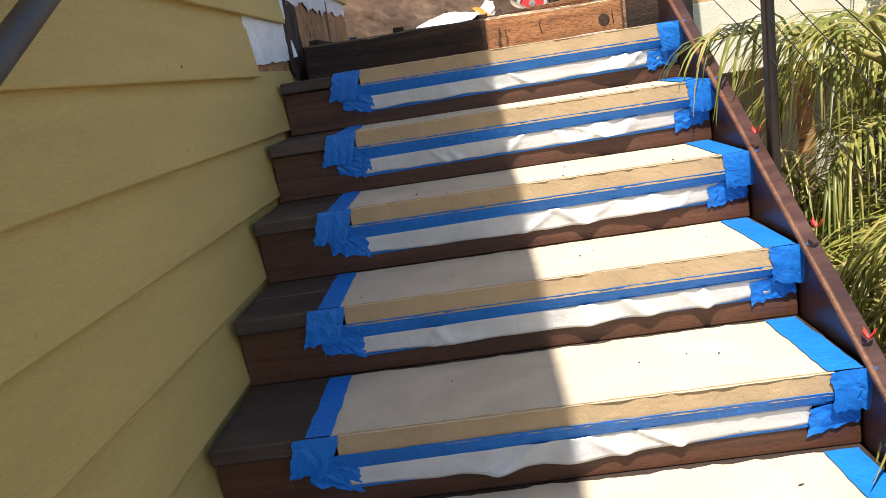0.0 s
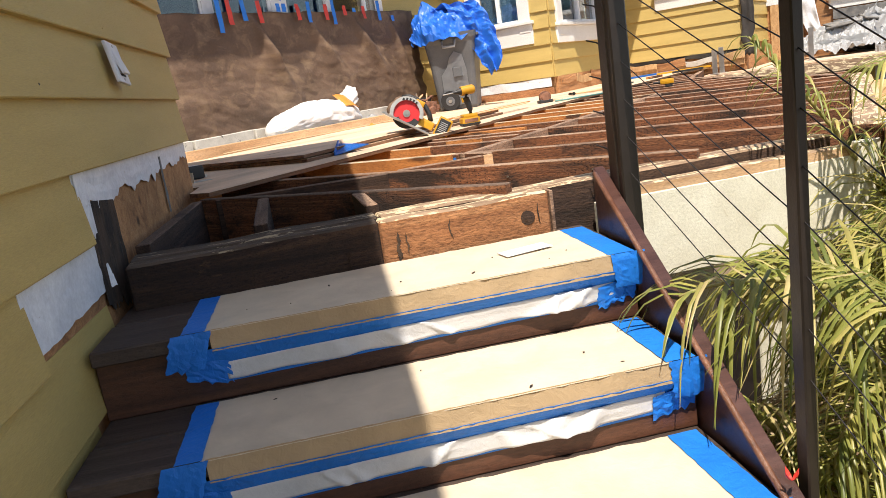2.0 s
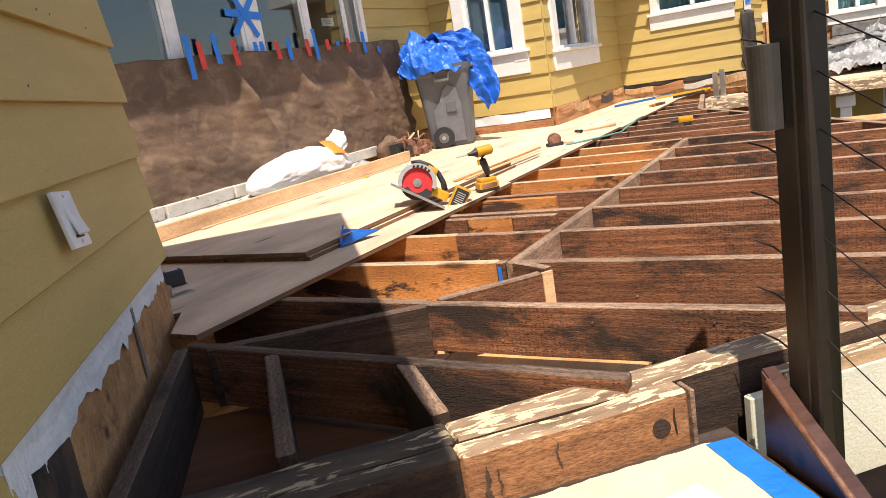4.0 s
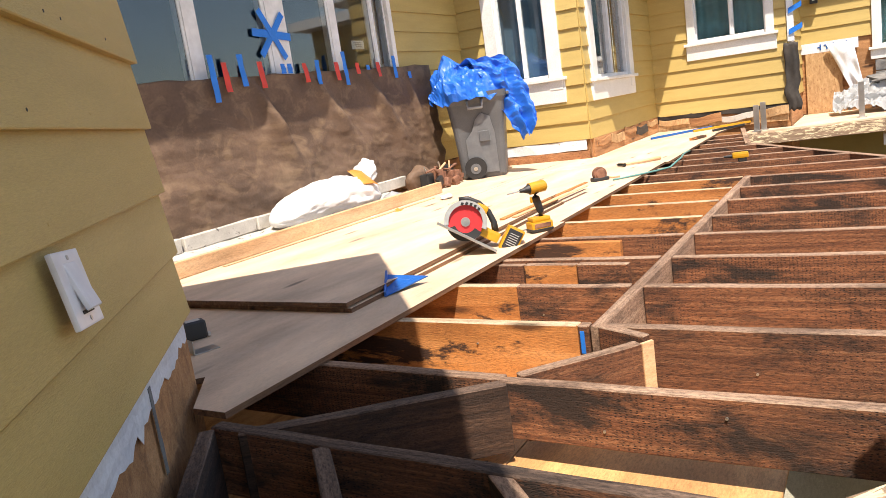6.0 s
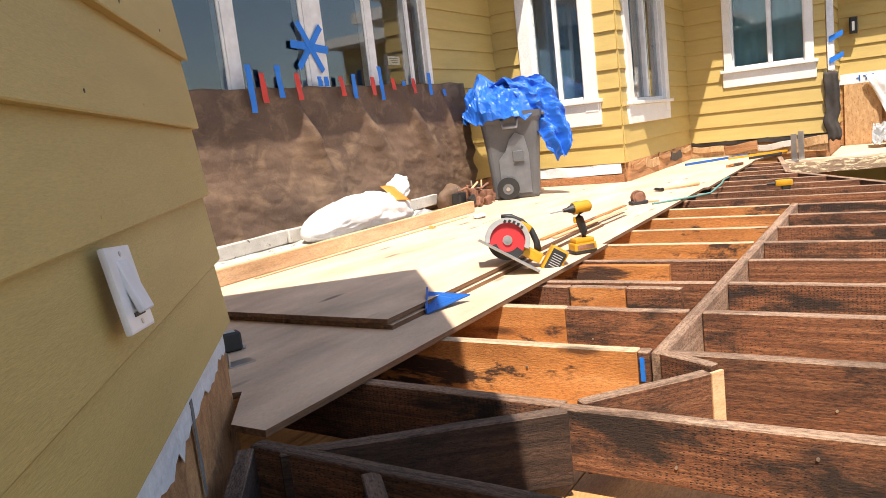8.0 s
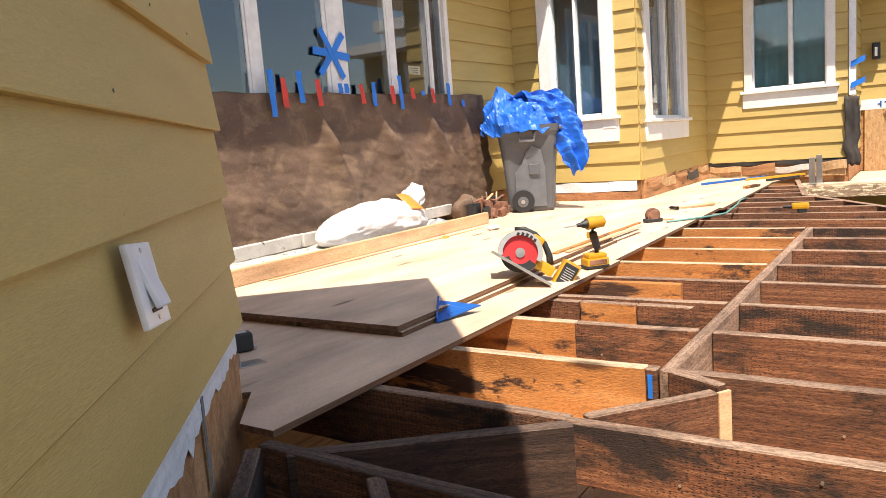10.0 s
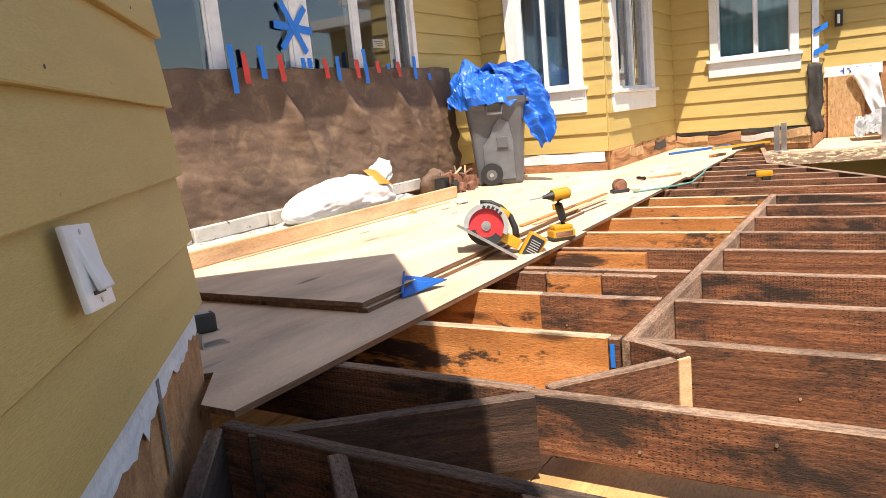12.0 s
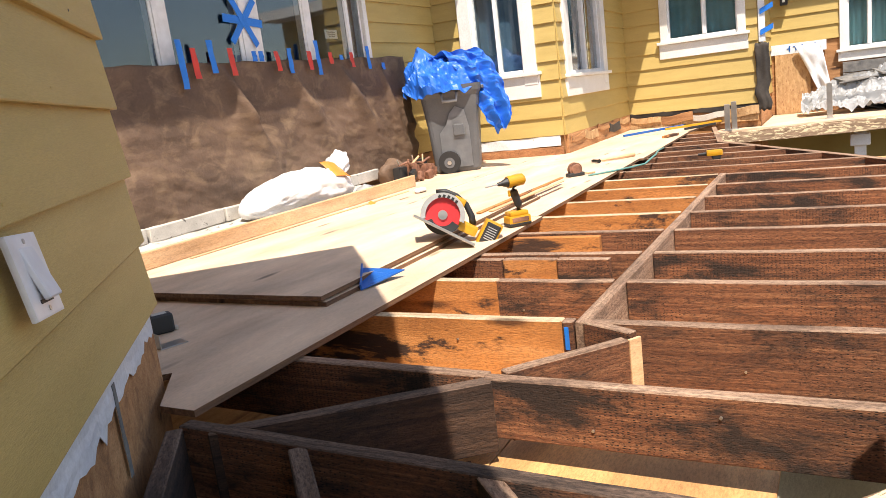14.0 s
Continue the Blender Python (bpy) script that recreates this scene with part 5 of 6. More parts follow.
# ---- wheeled bin with a tarp ----
def wheelie_bin(m):
    w = root("wheeled_bin", m, "grey plastic wheeled bin standing by the wall", "wheeled bin")
    b = bmesh.new()
    lev = [(0.0, 0.20, 0.22), (0.03, 0.215, 0.235), (0.45, 0.245, 0.275), (0.71, 0.275, 0.315), (0.75, 0.295, 0.335), (0.81, 0.30, 0.34), (0.81, 0.27, 0.31), (0.30, 0.22, 0.25)]
    rings = []
    for z, hx, hy in lev:
        r = []
        for cx, cy, a0 in ((1, 1, 0), (-1, 1, 90), (-1, -1, 180), (1, -1, 270)):
            for k in range(4):
                a = radians(a0 + k * 30)
                r.append(b.verts.new(((hx - 0.05) * cx + 0.05 * math.cos(a), (hy - 0.05) * cy + 0.05 * math.sin(a), z)))
        rings.append(r)
    for p, q_ in zip(rings, rings[1:]):
        for k in range(16):
            b.faces.new((p[k], p[(k + 1) % 16], q_[(k + 1) % 16], q_[k]))
    b.faces.new(rings[0][::-1])
    b.faces.new(rings[-1])
    bmesh.ops.recalc_face_normals(b, faces=b.faces)
    body = part("body", b, M_BIN, w)
    b = bmesh.new()
    pts = [(-0.13, 0.05), (0.15, 0.05), (0.15, 0.42), (0.12, 0.58), (0.04, 0.62), (-0.02, 0.56), (-0.06, 0.46), (-0.13, 0.38)]
    fr = []
    for x, z in pts:
        fr.append(b.verts.new((x, -0.24 - 0.088 * z / 0.8 - 0.008, z)))
    f_ = b.faces.new(fr)
    bmesh.ops.solidify(b, geom=[f_], thickness=0.008)
    part("front_panel", b, M_BINLIGHT, body, "pale scuffed panel")
    b = bmesh.new()
    box(b, (0.05, -0.30, 0.40), (0.10, 0.012, 0.10), 0.004)
    part("emblem", b, M_BIN, body)
    b = bmesh.new()
    tube(b, [(-0.07, -0.325, 0.75), (-0.07, -0.365, 0.73), (-0.065, -0.372, 0.67), (0.065, -0.372, 0.67), (0.07, -0.365, 0.73), (0.07, -0.325, 0.75)], 0.014, 8)
    part("handle", b, M_BINLIGHT, w, smooth=True)
    b = bmesh.new()
    for sx in (-1, 1):
        box(b, (sx * 0.31, -0.05, 0.77), (0.03, 0.5, 0.03), 0.006)
    part("rim_rib", b, M_BIN, w)
    for sy in (-1, 1):
        b = bmesh.new()
        cyl(b, (-0.07, sy * 0.27 - 0.03, 0.105), (-0.07, sy * 0.27 + 0.03, 0.105), 0.105, n=28)
        wh = part("wheel", b, M_RUBBER, w, "black rubber wheel", smooth=False)
        b = bmesh.new()
        ring(b, 0.022, 0.05, -0.034, 0.034, 28)
        part("rim", b, M_BIN, wh, m=Matrix.Translation((-0.07, sy * 0.27, 0.10)))
        b = bmesh.new()
        cyl(b, (-0.07, sy * 0.27 - 0.04, 0.10), (-0.07, sy * 0.27 + 0.04, 0.10), 0.02, n=14)
        part("hub", b, M_STEEL, wh)
    return w


BIN_M = Matrix.Translation((2.05, 6.34, 0.021)) @ Matrix.Rotation(radians(-18), 4, "Z") @ Matrix.Scale(0.95, 4)
wheelie_bin(BIN_M)


def ridged(q, k):
    return 1 - 2 * abs(noise.noise((q[0] * k, q[1] * k, q[2] * k + k)))


tarp = root("tarp", BIN_M @ Matrix.Translation((-0.05, 0, 0)), "crumpled shiny blue tarp heaped on the bin", "tarp")


def crumple(q, k):
    """Sharp-edged folds at three sizes."""
    return ridged(q, 6.1 + k) + 0.6 * ridged(q, 12.3 + k) + 0.16 * ridged(q, 26.7 + k)


def heap(s, t):
    """The bunched part on top of the bin, higher over one corner, its skirt hanging over the rim."""
    a, r = s * 2 * math.pi, t ** 0.8
    d = Vector((math.cos(a), math.sin(a), 0))
    x, y = 0.36 * r * d.x, 0.36 * r * d.y
    z = 0.80 + 0.22 * (1 - r ** 2.2) + 0.15 * math.exp(-((x + 0.16) ** 2 + (y + 0.08) ** 2) / 0.018)
    if t > 0.8:
        z -= (t - 0.8) * (0.42 + 0.30 * noise.noise((d.x * 2, d.y * 2, 3)))
    k = crumple((x, y, 0.6 * z), 0.0) * (0.25 + 0.75 * min(1, 3 * t))
    return Vector((x + 0.036 * k * d.x - 0.02, y + 0.036 * k * d.y - 0.04, z + 0.042 * k))


bm = bmesh.new()
surf(bm, heap, 110, 40)
bmesh.ops.remove_doubles(bm, verts=bm.verts, dist=0.0008)
part("crumpled_top", bm, M_TARP, tarp)


def tail(s, t):
    """The tarp's tail hanging over the side of the bin, drawn together to a ragged point."""
    g = max(0.0, s - 0.25) / 0.75
    x = 0.00 + 0.44 * s ** 0.7 + 0.08 * g
    y = -0.13 - 0.17 * s
    z = 1.05 + 0.08 * math.sin(s * 3) - 0.72 * g ** 1.2
    w = 0.34 + 0.10 * math.sin(s * 2.6) - 0.20 * g ** 3
    k = 0.032 * math.sin(t * 15 + s * 3) * (0.35 + 0.65 * s) + 0.034 * crumple((x, t * w, z), 1.0)
    edge = g ** 5 * (0.14 * abs(t - 0.55) + 0.07 * noise.noise((t * 9, 1, 4)))
    return Vector((x + (t - 0.5) * w * 0.85 + 0.4 * k, y + (t - 0.5) * (0.30 * (1 - s) - 0.10) - 0.8 * k, z + 0.4 * k + edge + 0.16 * (t - 0.5) * g))


bm = bmesh.new()
surf(bm, tail, 80, 52)
part("tail", bm, M_TARP, tarp)

# ---- tool belt, bags and scraps beside the bin ----
tb = root("tool_belt", Matrix.Translation(uv(5.46, -2.72, 0.0215)) @ WINGM @ Matrix.Scale(0.86, 4), "worn leather tool belt with pouches and tools", "tool belt")
for i, (x, y, w, d, h, mt) in enumerate(((-0.22, 0.02, 0.13, 0.09, 0.17, M_TOOLBLK), (-0.08, -0.02, 0.11, 0.09, 0.19, M_LEATHER), (0.05, 0.03, 0.12, 0.1, 0.16, M_LEATHER), (0.18, -0.03, 0.11, 0.09, 0.15, M_LEATHER), (0.27, 0.06, 0.12, 0.09, 0.2, M_TOOLBLK))):
    bm = bmesh.new()
    box(bm, (x, y, h / 2), (w, d, h), 0.02, seg=2)
    for v in bm.verts:
        v.co.x += 0.014 * noise.noise((v.co.x * 9, v.co.z * 12, i))
        v.co.y += 0.014 * noise.noise((v.co.y * 9, v.co.z * 12, i + 3))
    part("pouch", bm, mt, tb, smooth=False)
for a, b, r, mt in (((-0.05, 0.0, 0.16), (0.10, -0.02, 0.235), 0.011, M_LUMBER), ((0.05, 0.02, 0.14), (0.0, 0.0, 0.26), 0.010, M_STEEL), ((0.2, 0.0, 0.14), (0.27, 0.03, 0.24), 0.009, M_LUMBER), ((-0.2, 0.02, 0.15), (-0.24, 0.03, 0.24), 0.008, M_STEEL)):
    bm = bmesh.new()
    cyl(bm, a, b, r, n=10)
    part("hand_tool", bm, mt, tb)
for i, (x, y, z, ry, rz) in enumerate(((-0.02, -0.09, 0.05, 20, 8), (0.13, -0.10, 0.04, -15, -10), (0.22, -0.08, 0.10, 5, 12), (-0.14, -0.07, 0.08, -25, 0), (0.30, -0.05, 0.06, 12, -14))):
    bm = bmesh.new()
    box(bm, (0, 0, 0), (0.085, 0.045, 0.09), 0.014, seg=2)
    box(bm, (0, -0.024, 0.018), (0.088, 0.006, 0.045), 0.003)
    part("small_pouch", bm, M_LEATHER if i != 3 else M_TOOLBLK, tb, m=Matrix.Translation((x, y, z)) @ Matrix.Rotation(radians(rz), 4, "Z") @ Matrix.Rotation(radians(ry), 4, "Y"))
bm = bmesh.new()
tube(bm, [(-0.3 + 0.07 * i, -0.02 - 0.06 * math.sin(i * 1.1), 0.19 + 0.025 * math.sin(i * 1.9)) for i in range(10)], 0.012, 6)
part("strap", bm, M_LEATHER, tb)
bm = bmesh.new()
ring(bm, 0.03, 0.038, -0.008, 0.008, 20, c=(0.12, 0.045))
part("buckle", bm, M_LEATHER, tb, m=Matrix.Translation((0, -0.1, 0)))
bm = bmesh.new()
ball(bm, (0, 0, 0.10), (0.16, 0.09, 0.11), n=18)
for v in bm.verts:
    v.co += Vector((n3(v.co, 9, 1), n3(v.co, 9, 2), n3(v.co, 9, 3))) * 0.045
    v.co.z = max(0.002, v.co.z)
tagged(part("cloth_bag", bm, M_TARPAPER, None, "", Matrix.Translation(uv(5.32, -2.86, 0.0215)) @ WINGM, True), "crumpled dirty brown canvas bag against the paper", "bag")
for u, v, r, mt, nm, lb, h in ((4.55, -2.62, 0.10, M_PLASTIC, "plastic_tub", "clear plastic tub of fixings", 0.10), (4.02, -2.22, 0.055, M_ORANGE, "chalk_box", "small orange-red chalk box on the plywood", 0.05), (4.72, -2.25, 0.06, M_BAG, "paper_scrap", "crumpled white paper scrap on the plywood", 0.035), (3.86, -2.30, 0.05, M_BAG, "paper_scrap", "crumpled white paper scrap on the plywood", 0.035)):
    bm = bmesh.new()
    ball(bm, (0, 0, h / 2), (r, r * 0.7, h / 2), n=14)
    for w_ in bm.verts:
        w_.co += Vector((n3(w_.co, 24, u), n3(w_.co, 24, v), n3(w_.co, 24, u + 2))) * 0.018
        w_.co.z = max(0.0, w_.co.z)
    tagged(part(nm, bm, mt, None, "", Matrix.Translation(uv(u, v, 0.0215)) @ WINGM), lb, nm.split("_")[-1])

# ---- switch on the house wall ----
sw = root("wall_switch", Matrix.Translation((0.017, 0.755, 0.503)) @ Matrix.Rotation(radians(90), 4, "Z") @ Matrix.Rotation(radians(-10), 4, "X") @ Matrix.Rotation(radians(5), 4, "Y"), "white outdoor rocker switch on the yellow siding", "switch")
bm = bmesh.new()
box(bm, (0, -0.003, 0), (0.118, 0.010, 0.124), 0.004, seg=2)
part("plate", bm, M_SWITCH, sw)
bm = bmesh.new()
box(bm, (0, -0.012, 0), (0.052, 0.010, 0.080), 0.002, m=Matrix.Rotation(radians(-11), 4, "X"))
part("rocker", bm, M_SWITCH, sw)
bm = bmesh.new()
for z in (-0.030,):
    box(bm, (0, -0.0085, z - 0.008), (0.05, 0.002, 0.006))
part("gap", bm, M_RUBBER, sw, "dark gap under the rocker")
for z in (-0.05, 0.05):
    bm = bmesh.new()
    cyl(bm, (0, -0.0095, z), (0, -0.006, z), 0.004, n=10)
    part("screw", bm, M_STEEL, sw)
# nail heads in the siding
for i in range(34):
    y, k = -1.9 + 3.4 * rnd.random(), rnd.choice([0, 1, 2, 3, 4, 5, 6, 7, 8, 9])
    if k >= 4 and y > -0.4:
        continue
    bm = bmesh.new()
    cyl(bm, (-0.004, y, 0.93 - COURSE * k + 0.03), (0.0035, y, 0.93 - COURSE * k + 0.03), 0.0032, n=8)
    part("nail", bm, M_RUBBER if rnd.random() < 0.5 else M_SIDING_DIRTY, left)

# ---- stair railing ----
rail = root("stair_railing", label="black post and cable railing with a brown wooden top rail", category="railing")


def rail_z(y):
    return 0.574 + 0.51 * (y + 0.303)


bm = bmesh.new()
box(bm, (1.348, 0.222, (rail_z(0.195) - 0.42) / 2), (0.048, 0.088, rail_z(0.195) + 0.42), 0.004)
box(bm, (1.348, 0.217, 0.2), (0.054, 0.03, 1.2), 0.003)
part("post", bm, M_BLACKPOST, rail)
for y in (-0.53, -1.75, -2.6):
    bm = bmesh.new()
    z0 = TOP + y * RISE / RUN - 0.16
    box(bm, (1.345, y + 0.01, (rail_z(y) + z0) / 2), (0.022, 0.034, rail_z(y) - z0), 0.003)
    part("post", bm, M_BLACKPOST, rail)
bm = bmesh.new()
box(bm, (1.346, 0.222, -0.32), (0.05, 0.08, 0.1), 0.003)
part("post_foot", bm, M_BLACKPOST, rail)
board("top_rail", (1.37, -2.7, rail_z(-2.7) + 0.045), (1.37, 0.19, rail_z(0.19) + 0.045), 0.09, 0.042, M_RAIL, rail, "brown wooden rail", 0.006)
board("sub_rail", (1.37, -2.7, rail_z(-2.7) + 0.002), (1.37, 0.18, rail_z(0.18) + 0.002), 0.04, 0.03, M_RAIL, rail, "", 0.004)
for i in range(8):
    z = 0.655 - 0.094 * i
    bm = bmesh.new()
    tube(bm, [(1.348, 0.27, z + 0.055), (1.348, 0.18, z + 0.018), (1.345, -0.53, z - 0.275), (1.345, -1.75, z - 0.275 - 1.22 * 0.52), (1.345, -2.6, z - 0.275 - 2.07 * 0.53)], 0.0013, 6)
    part("cable", bm, M_CABLE, rail, smooth=True)
    if i > 0:
        bm = bmesh.new()
        tube(bm, [(1.348, 0.27, z + 0.055), (1.337, 0.305, z + 0.075), (1.322, 0.34, z + 0.085)], 0.002, 6)
        part("cable_end", bm, M_CABLE, rail)
sc = root("wall_lamp", Matrix.Translation((1.310, 0.262, 0.560)), "dark grey half-round downlight fixed to the railing post", "lamp")
bm = bmesh.new()
pts = [(0.0, -0.042), (0.0, 0.042)] + [(-0.022 * math.sin(math.pi * k / 12) - 0.004, 0.030 * math.cos(math.pi * k / 12)) for k in range(13)]
lo, hi_ = [], []
for x, y in pts[2:]:
    lo.append(bm.verts.new((x, y, -0.072)))
    hi_.append(bm.verts.new((x, y, 0.072)))
lo += [bm.verts.new((0.020, -0.030, -0.072)), bm.verts.new((0.020, 0.030, -0.072))]
hi_ += [bm.verts.new((0.020, -0.030, 0.072)), bm.verts.new((0.020, 0.030, 0.072))]
bm.faces.new(lo[::-1])
bm.faces.new(hi_)
for k in range(len(lo)):
    j = (k + 1) % len(lo)
    bm.faces.new((lo[k], lo[j], hi_[j], hi_[k]))
bmesh.ops.recalc_face_normals(bm, faces=bm.faces)
part("shade", bm, M_GREYMETAL, sc)
bm = bmesh.new()
box(bm, (0.021, -0.03, 0.0), (0.004, 0.05, 0.15), 0.001)
part("back_plate", bm, M_DARKMETAL, sc)
hr = root("wall_handrail", label="dark grey metal handrail on the yellow house wall", category="handrail")
bm = bmesh.new()
tube(bm, [(0.075, -3.2, -1.10), (0.075, -1.524, -0.091), (0.075, -0.75, 0.372), (0.06, -0.70, 0.395)], 0.019, 14)
part("bar", bm, M_GREYMETAL, hr, smooth=True)
for y in (-2.9, -0.76):
    z = -0.091 + (y + 1.524) * 0.598
    bm = bmesh.new()
    box(bm, (0.009, y + 0.06, z - 0.105), (0.006, 0.030, 0.085), 0.002)
    box(bm, (0.034, y + 0.052, z - 0.062), (0.046, 0.028, 0.005), 0.001)
    box(bm, (0.066, y + 0.03, z - 0.040), (0.006, 0.045, 0.048), 0.001)
    bk = part("bracket", bm, M_DARKMETAL, hr)
    bm = bmesh.new()
    cyl(bm, (0.012, y + 0.06, z - 0.115), (0.0165, y + 0.06, z - 0.115), 0.009, 0.007, 12)
    part("screw", bm, M_STEEL, bk, "bright screw head")
# paper slip and leaf litter on the steps
tagged(board("paper_slip", (0.985, 0.188, TOP + 0.010), (1.115, 0.216, TOP + 0.012), 0.06, 0.0015, M_SWITCH, bevel=0.0002), "folded white paper slip on the top step", "paper slip")
for i in range(46):
    k = rnd.randrange(0, 8)
    x, y = 0.28 + 0.9 * rnd.random(), 0.02 + 0.22 * rnd.random()
    bm = bmesh.new()
    r = 0.0012 + 0.0018 * rnd.random()
    ball(bm, (0, 0, r * 0.4), (r * (1 + 2 * (i % 5 == 0)), r, r * 0.5), n=6)
    tagged(part("debris", bm, M_ROT, None, "", Matrix.Translation((x, -k * RUN + y, TOP - k * RISE + 0.0055)) @ Matrix.Rotation(rnd.random() * 6, 4, "Z")), "tiny dark wood crumb on the paper", "debris", "crumbs on the steps")
for k, x, y in ((4, 1.30, 0.05), (2, 1.29, 0.0), (3, 1.30, -0.02)):
    bm = bmesh.new()
    for j in range(4):
        a = j * 1.7
        surf(bm, lambda s, t: Vector((math.cos(a) * 0.015 * s - math.sin(a) * 0.010 * (t - 0.5) * math.sin(math.pi * s), math.sin(a) * 0.015 * s + math.cos(a) * 0.010 * (t - 0.5) * math.sin(math.pi * s), 0.006 + 0.02 * s * s + 0.004 * (t - 0.5) ** 2)), 4, 2, 0.0006)
    tagged(part("dry_flower", bm, M_RED, None, "", Matrix.Translation((x, -k * RUN + y, TOP - k * RISE + 0.012 + (0.028 if x > 1.285 else 0)))), "small dry red bract fallen at the stair edge", "petal", "fallen red petals")


# ---- palms beside the stairs ----
def frond(parent, base_p, az, elev, ln, droop, n=30, mat=None, leaf=0.30, wid=0.013, seed=0):
    """An arching rachis with drooping leaflets on both sides."""
    r = random.Random(seed)
    pts, d, p = [], elev, Vector(base_p)
    steps = 16
    for i in range(steps + 1):
        pts.append(p.copy())
        dr = Vector((math.cos(az) * math.cos(d), math.sin(az) * math.cos(d), math.sin(d)))
        p = p + dr * (ln / steps)
        d -= droop / steps * (0.4 + 1.2 * i / steps)
        az += 0.02 * (r.random() - 0.5)
    b = bmesh.new()
    tube(b, pts, [0.010 * (1 - 0.85 * i / steps) + 0.0015 for i in range(steps + 1)], 6)
    ra = part("rachis", b, M_STEM, parent, smooth=True)
    b = bmesh.new()
    for i in range(n):
        f = 0.16 + 0.84 * (i + 0.3 * r.random()) / n
        q_ = f * steps
        k = min(int(q_), steps - 1)
        o = pts[k].lerp(pts[k + 1], q_ - k)
        ax = (pts[k + 1] - pts[k]).normalized()
        side = ax.cross(Vector((0, 0, 1)))
        side = side.normalized() if side.length > 0.05 else Vector((1, 0, 0))
        up = side.cross(ax)
        for sg in (-1, 1):
            if r.random() < 0.06:
                continue
            l = leaf * (0.55 + 0.6 * math.sin(math.pi * min(1, 0.15 + f * 0.85))) * (0.8 + 0.4 * r.random())
            w = wid * (0.8 + 0.5 * r.random())
            fw = 0.55 + 0.5 * f + 0.25 * r.random()
            dd = (side * sg + ax * fw + up * (0.30 + 0.25 * r.random()) + Vector((r.random() - 0.5, r.random() - 0.5, r.random() - 0.5)) * 0.5).normalized()
            g = 1.0 + 1.9 * r.random()
            pr, prev = o.copy(), None
            ns = 5
            for s in range(ns + 1):
                t = s / ns
                wd = w * (0.45 + 0.55 * math.sin(math.pi * min(1, 0.2 + 0.75 * t))) * (1 - t) ** 0.4 + 0.0006
                nn = dd.cross(Vector((0, 0, 1)))
                nn = nn.normalized() if nn.length > 0.05 else side
                vy = dd.cross(nn)
                row = (b.verts.new(pr - nn * wd + vy * wd * 0.5), b.verts.new(pr), b.verts.new(pr + nn * wd + vy * wd * 0.5))
                if prev:
                    b.faces.new((prev[0], prev[1], row[1], row[0]))
                    b.faces.new((prev[1], prev[2], row[2], row[1]))
                prev = row
                pr = pr + dd * (l / ns)
                dd = (dd + Vector((0, 0, -g * 0.32))).normalized()
    tagged(part("foliage", b, mat or M_LEAF, ra, smooth=True), kind="stuff")
    return ra


def palm(x, y, crown, n, ln, seed, az0=0.0, az1=2 * math.pi, dry=4, stems=3, label="arching green palm with drooping yellowing leaflets"):
    r = random.Random(seed)
    m = root("palm", None, label, "palm", "palms beside the stairs")
    for s in range(stems):
        ox, oy = 0.12 * (r.random() - 0.5), 0.12 * (r.random() - 0.5)
        b = bmesh.new()
        h = crown - 0.05 * r.random()
        tube(b, [(x + ox + 0.03 * math.sin(i * 0.9 + s), y + oy + 0.02 * math.cos(i + s), -2.05 + (h + 2.05) * i / 8) for i in range(9)], [0.038 - 0.002 * i for i in range(9)], 10)
        part("trunk", b, M_STEM if s else M_HUSK, m, smooth=True)
    for i in range(n):
        az = az0 + (az1 - az0) * (i + 0.6 * r.random()) / n
        frond(m, (x + 0.06 * (r.random() - 0.5), y + 0.06 * (r.random() - 0.5), crown - 0.22 * r.random()), az, radians(35 + 40 * r.random()), ln * (0.75 + 0.5 * r.random()), radians(95 + 60 * r.random()), 34, None, 0.36, 0.0044, seed * 100 + i)
    for i in range(dry):
        az = az0 + (az1 - az0) * r.random()
        frond(m, (x, y, crown - 0.25), az, radians(20 - 60 * r.random()), ln * 0.8, radians(70), 34, M_DRYLEAF, 0.40, 0.0046, seed * 100 + 60 + i)
    return m


palm(2.04, -0.06, -0.56, 6, 0.72, 11, 0.2, 6.2, 6)
palm(1.82, -0.50, -0.86, 4, 0.58, 12, 0.6, 5.7, 12)
palm(2.50, 0.05, -0.26, 9, 0.76, 13, 0.4, 6.0, 3)
palm(2.02, -1.05, -1.02, 6, 0.70, 14, 0.6, 5.6, 10)
palm(2.62, -0.50, -0.36, 8, 0.85, 15, 0.8, 5.6, 8)
palm(1.68, 0.10, -0.86, 6, 0.46, 16, 0.9, 5.4, 5)
palm(2.3, -1.8, -1.25, 6, 0.8, 17, 1.0, 5.2, 13)
palm(3.05, 0.60, -0.18, 8, 0.75, 18, 2.4, 6.6, 3)
palm(1.80, -0.86, -0.74, 2, 0.40, 19, 2.0, 4.8, 18, 2, "dying palm with a skirt of hanging dry brown leaves")
palm(1.72, -1.22, -0.98, 2, 0.36, 20, 2.0, 4.8, 16, 2, "dying palm with a skirt of hanging dry brown leaves")

palm(2.30, 0.16, -0.34, 6, 0.60, 21, 0.5, 6.0, 2)
palm(1.98, -0.36, -0.72, 3, 0.50, 22, 1.4, 5.4, 16, 2, "palm with yellow-green fronds over dry hanging leaves")

tall = root("palm", None, "single tall green palm frond rising beside the deck edge", "palm", "palms beside the stairs")
bm = bmesh.new()
tube(bm, [(2.85, 0.20, -2.05), (2.83, 0.20, -1.2), (2.8, 0.2, -0.3)], [0.03, 0.025, 0.018], 10)
part("trunk", bm, M_STEM, tall, smooth=True)
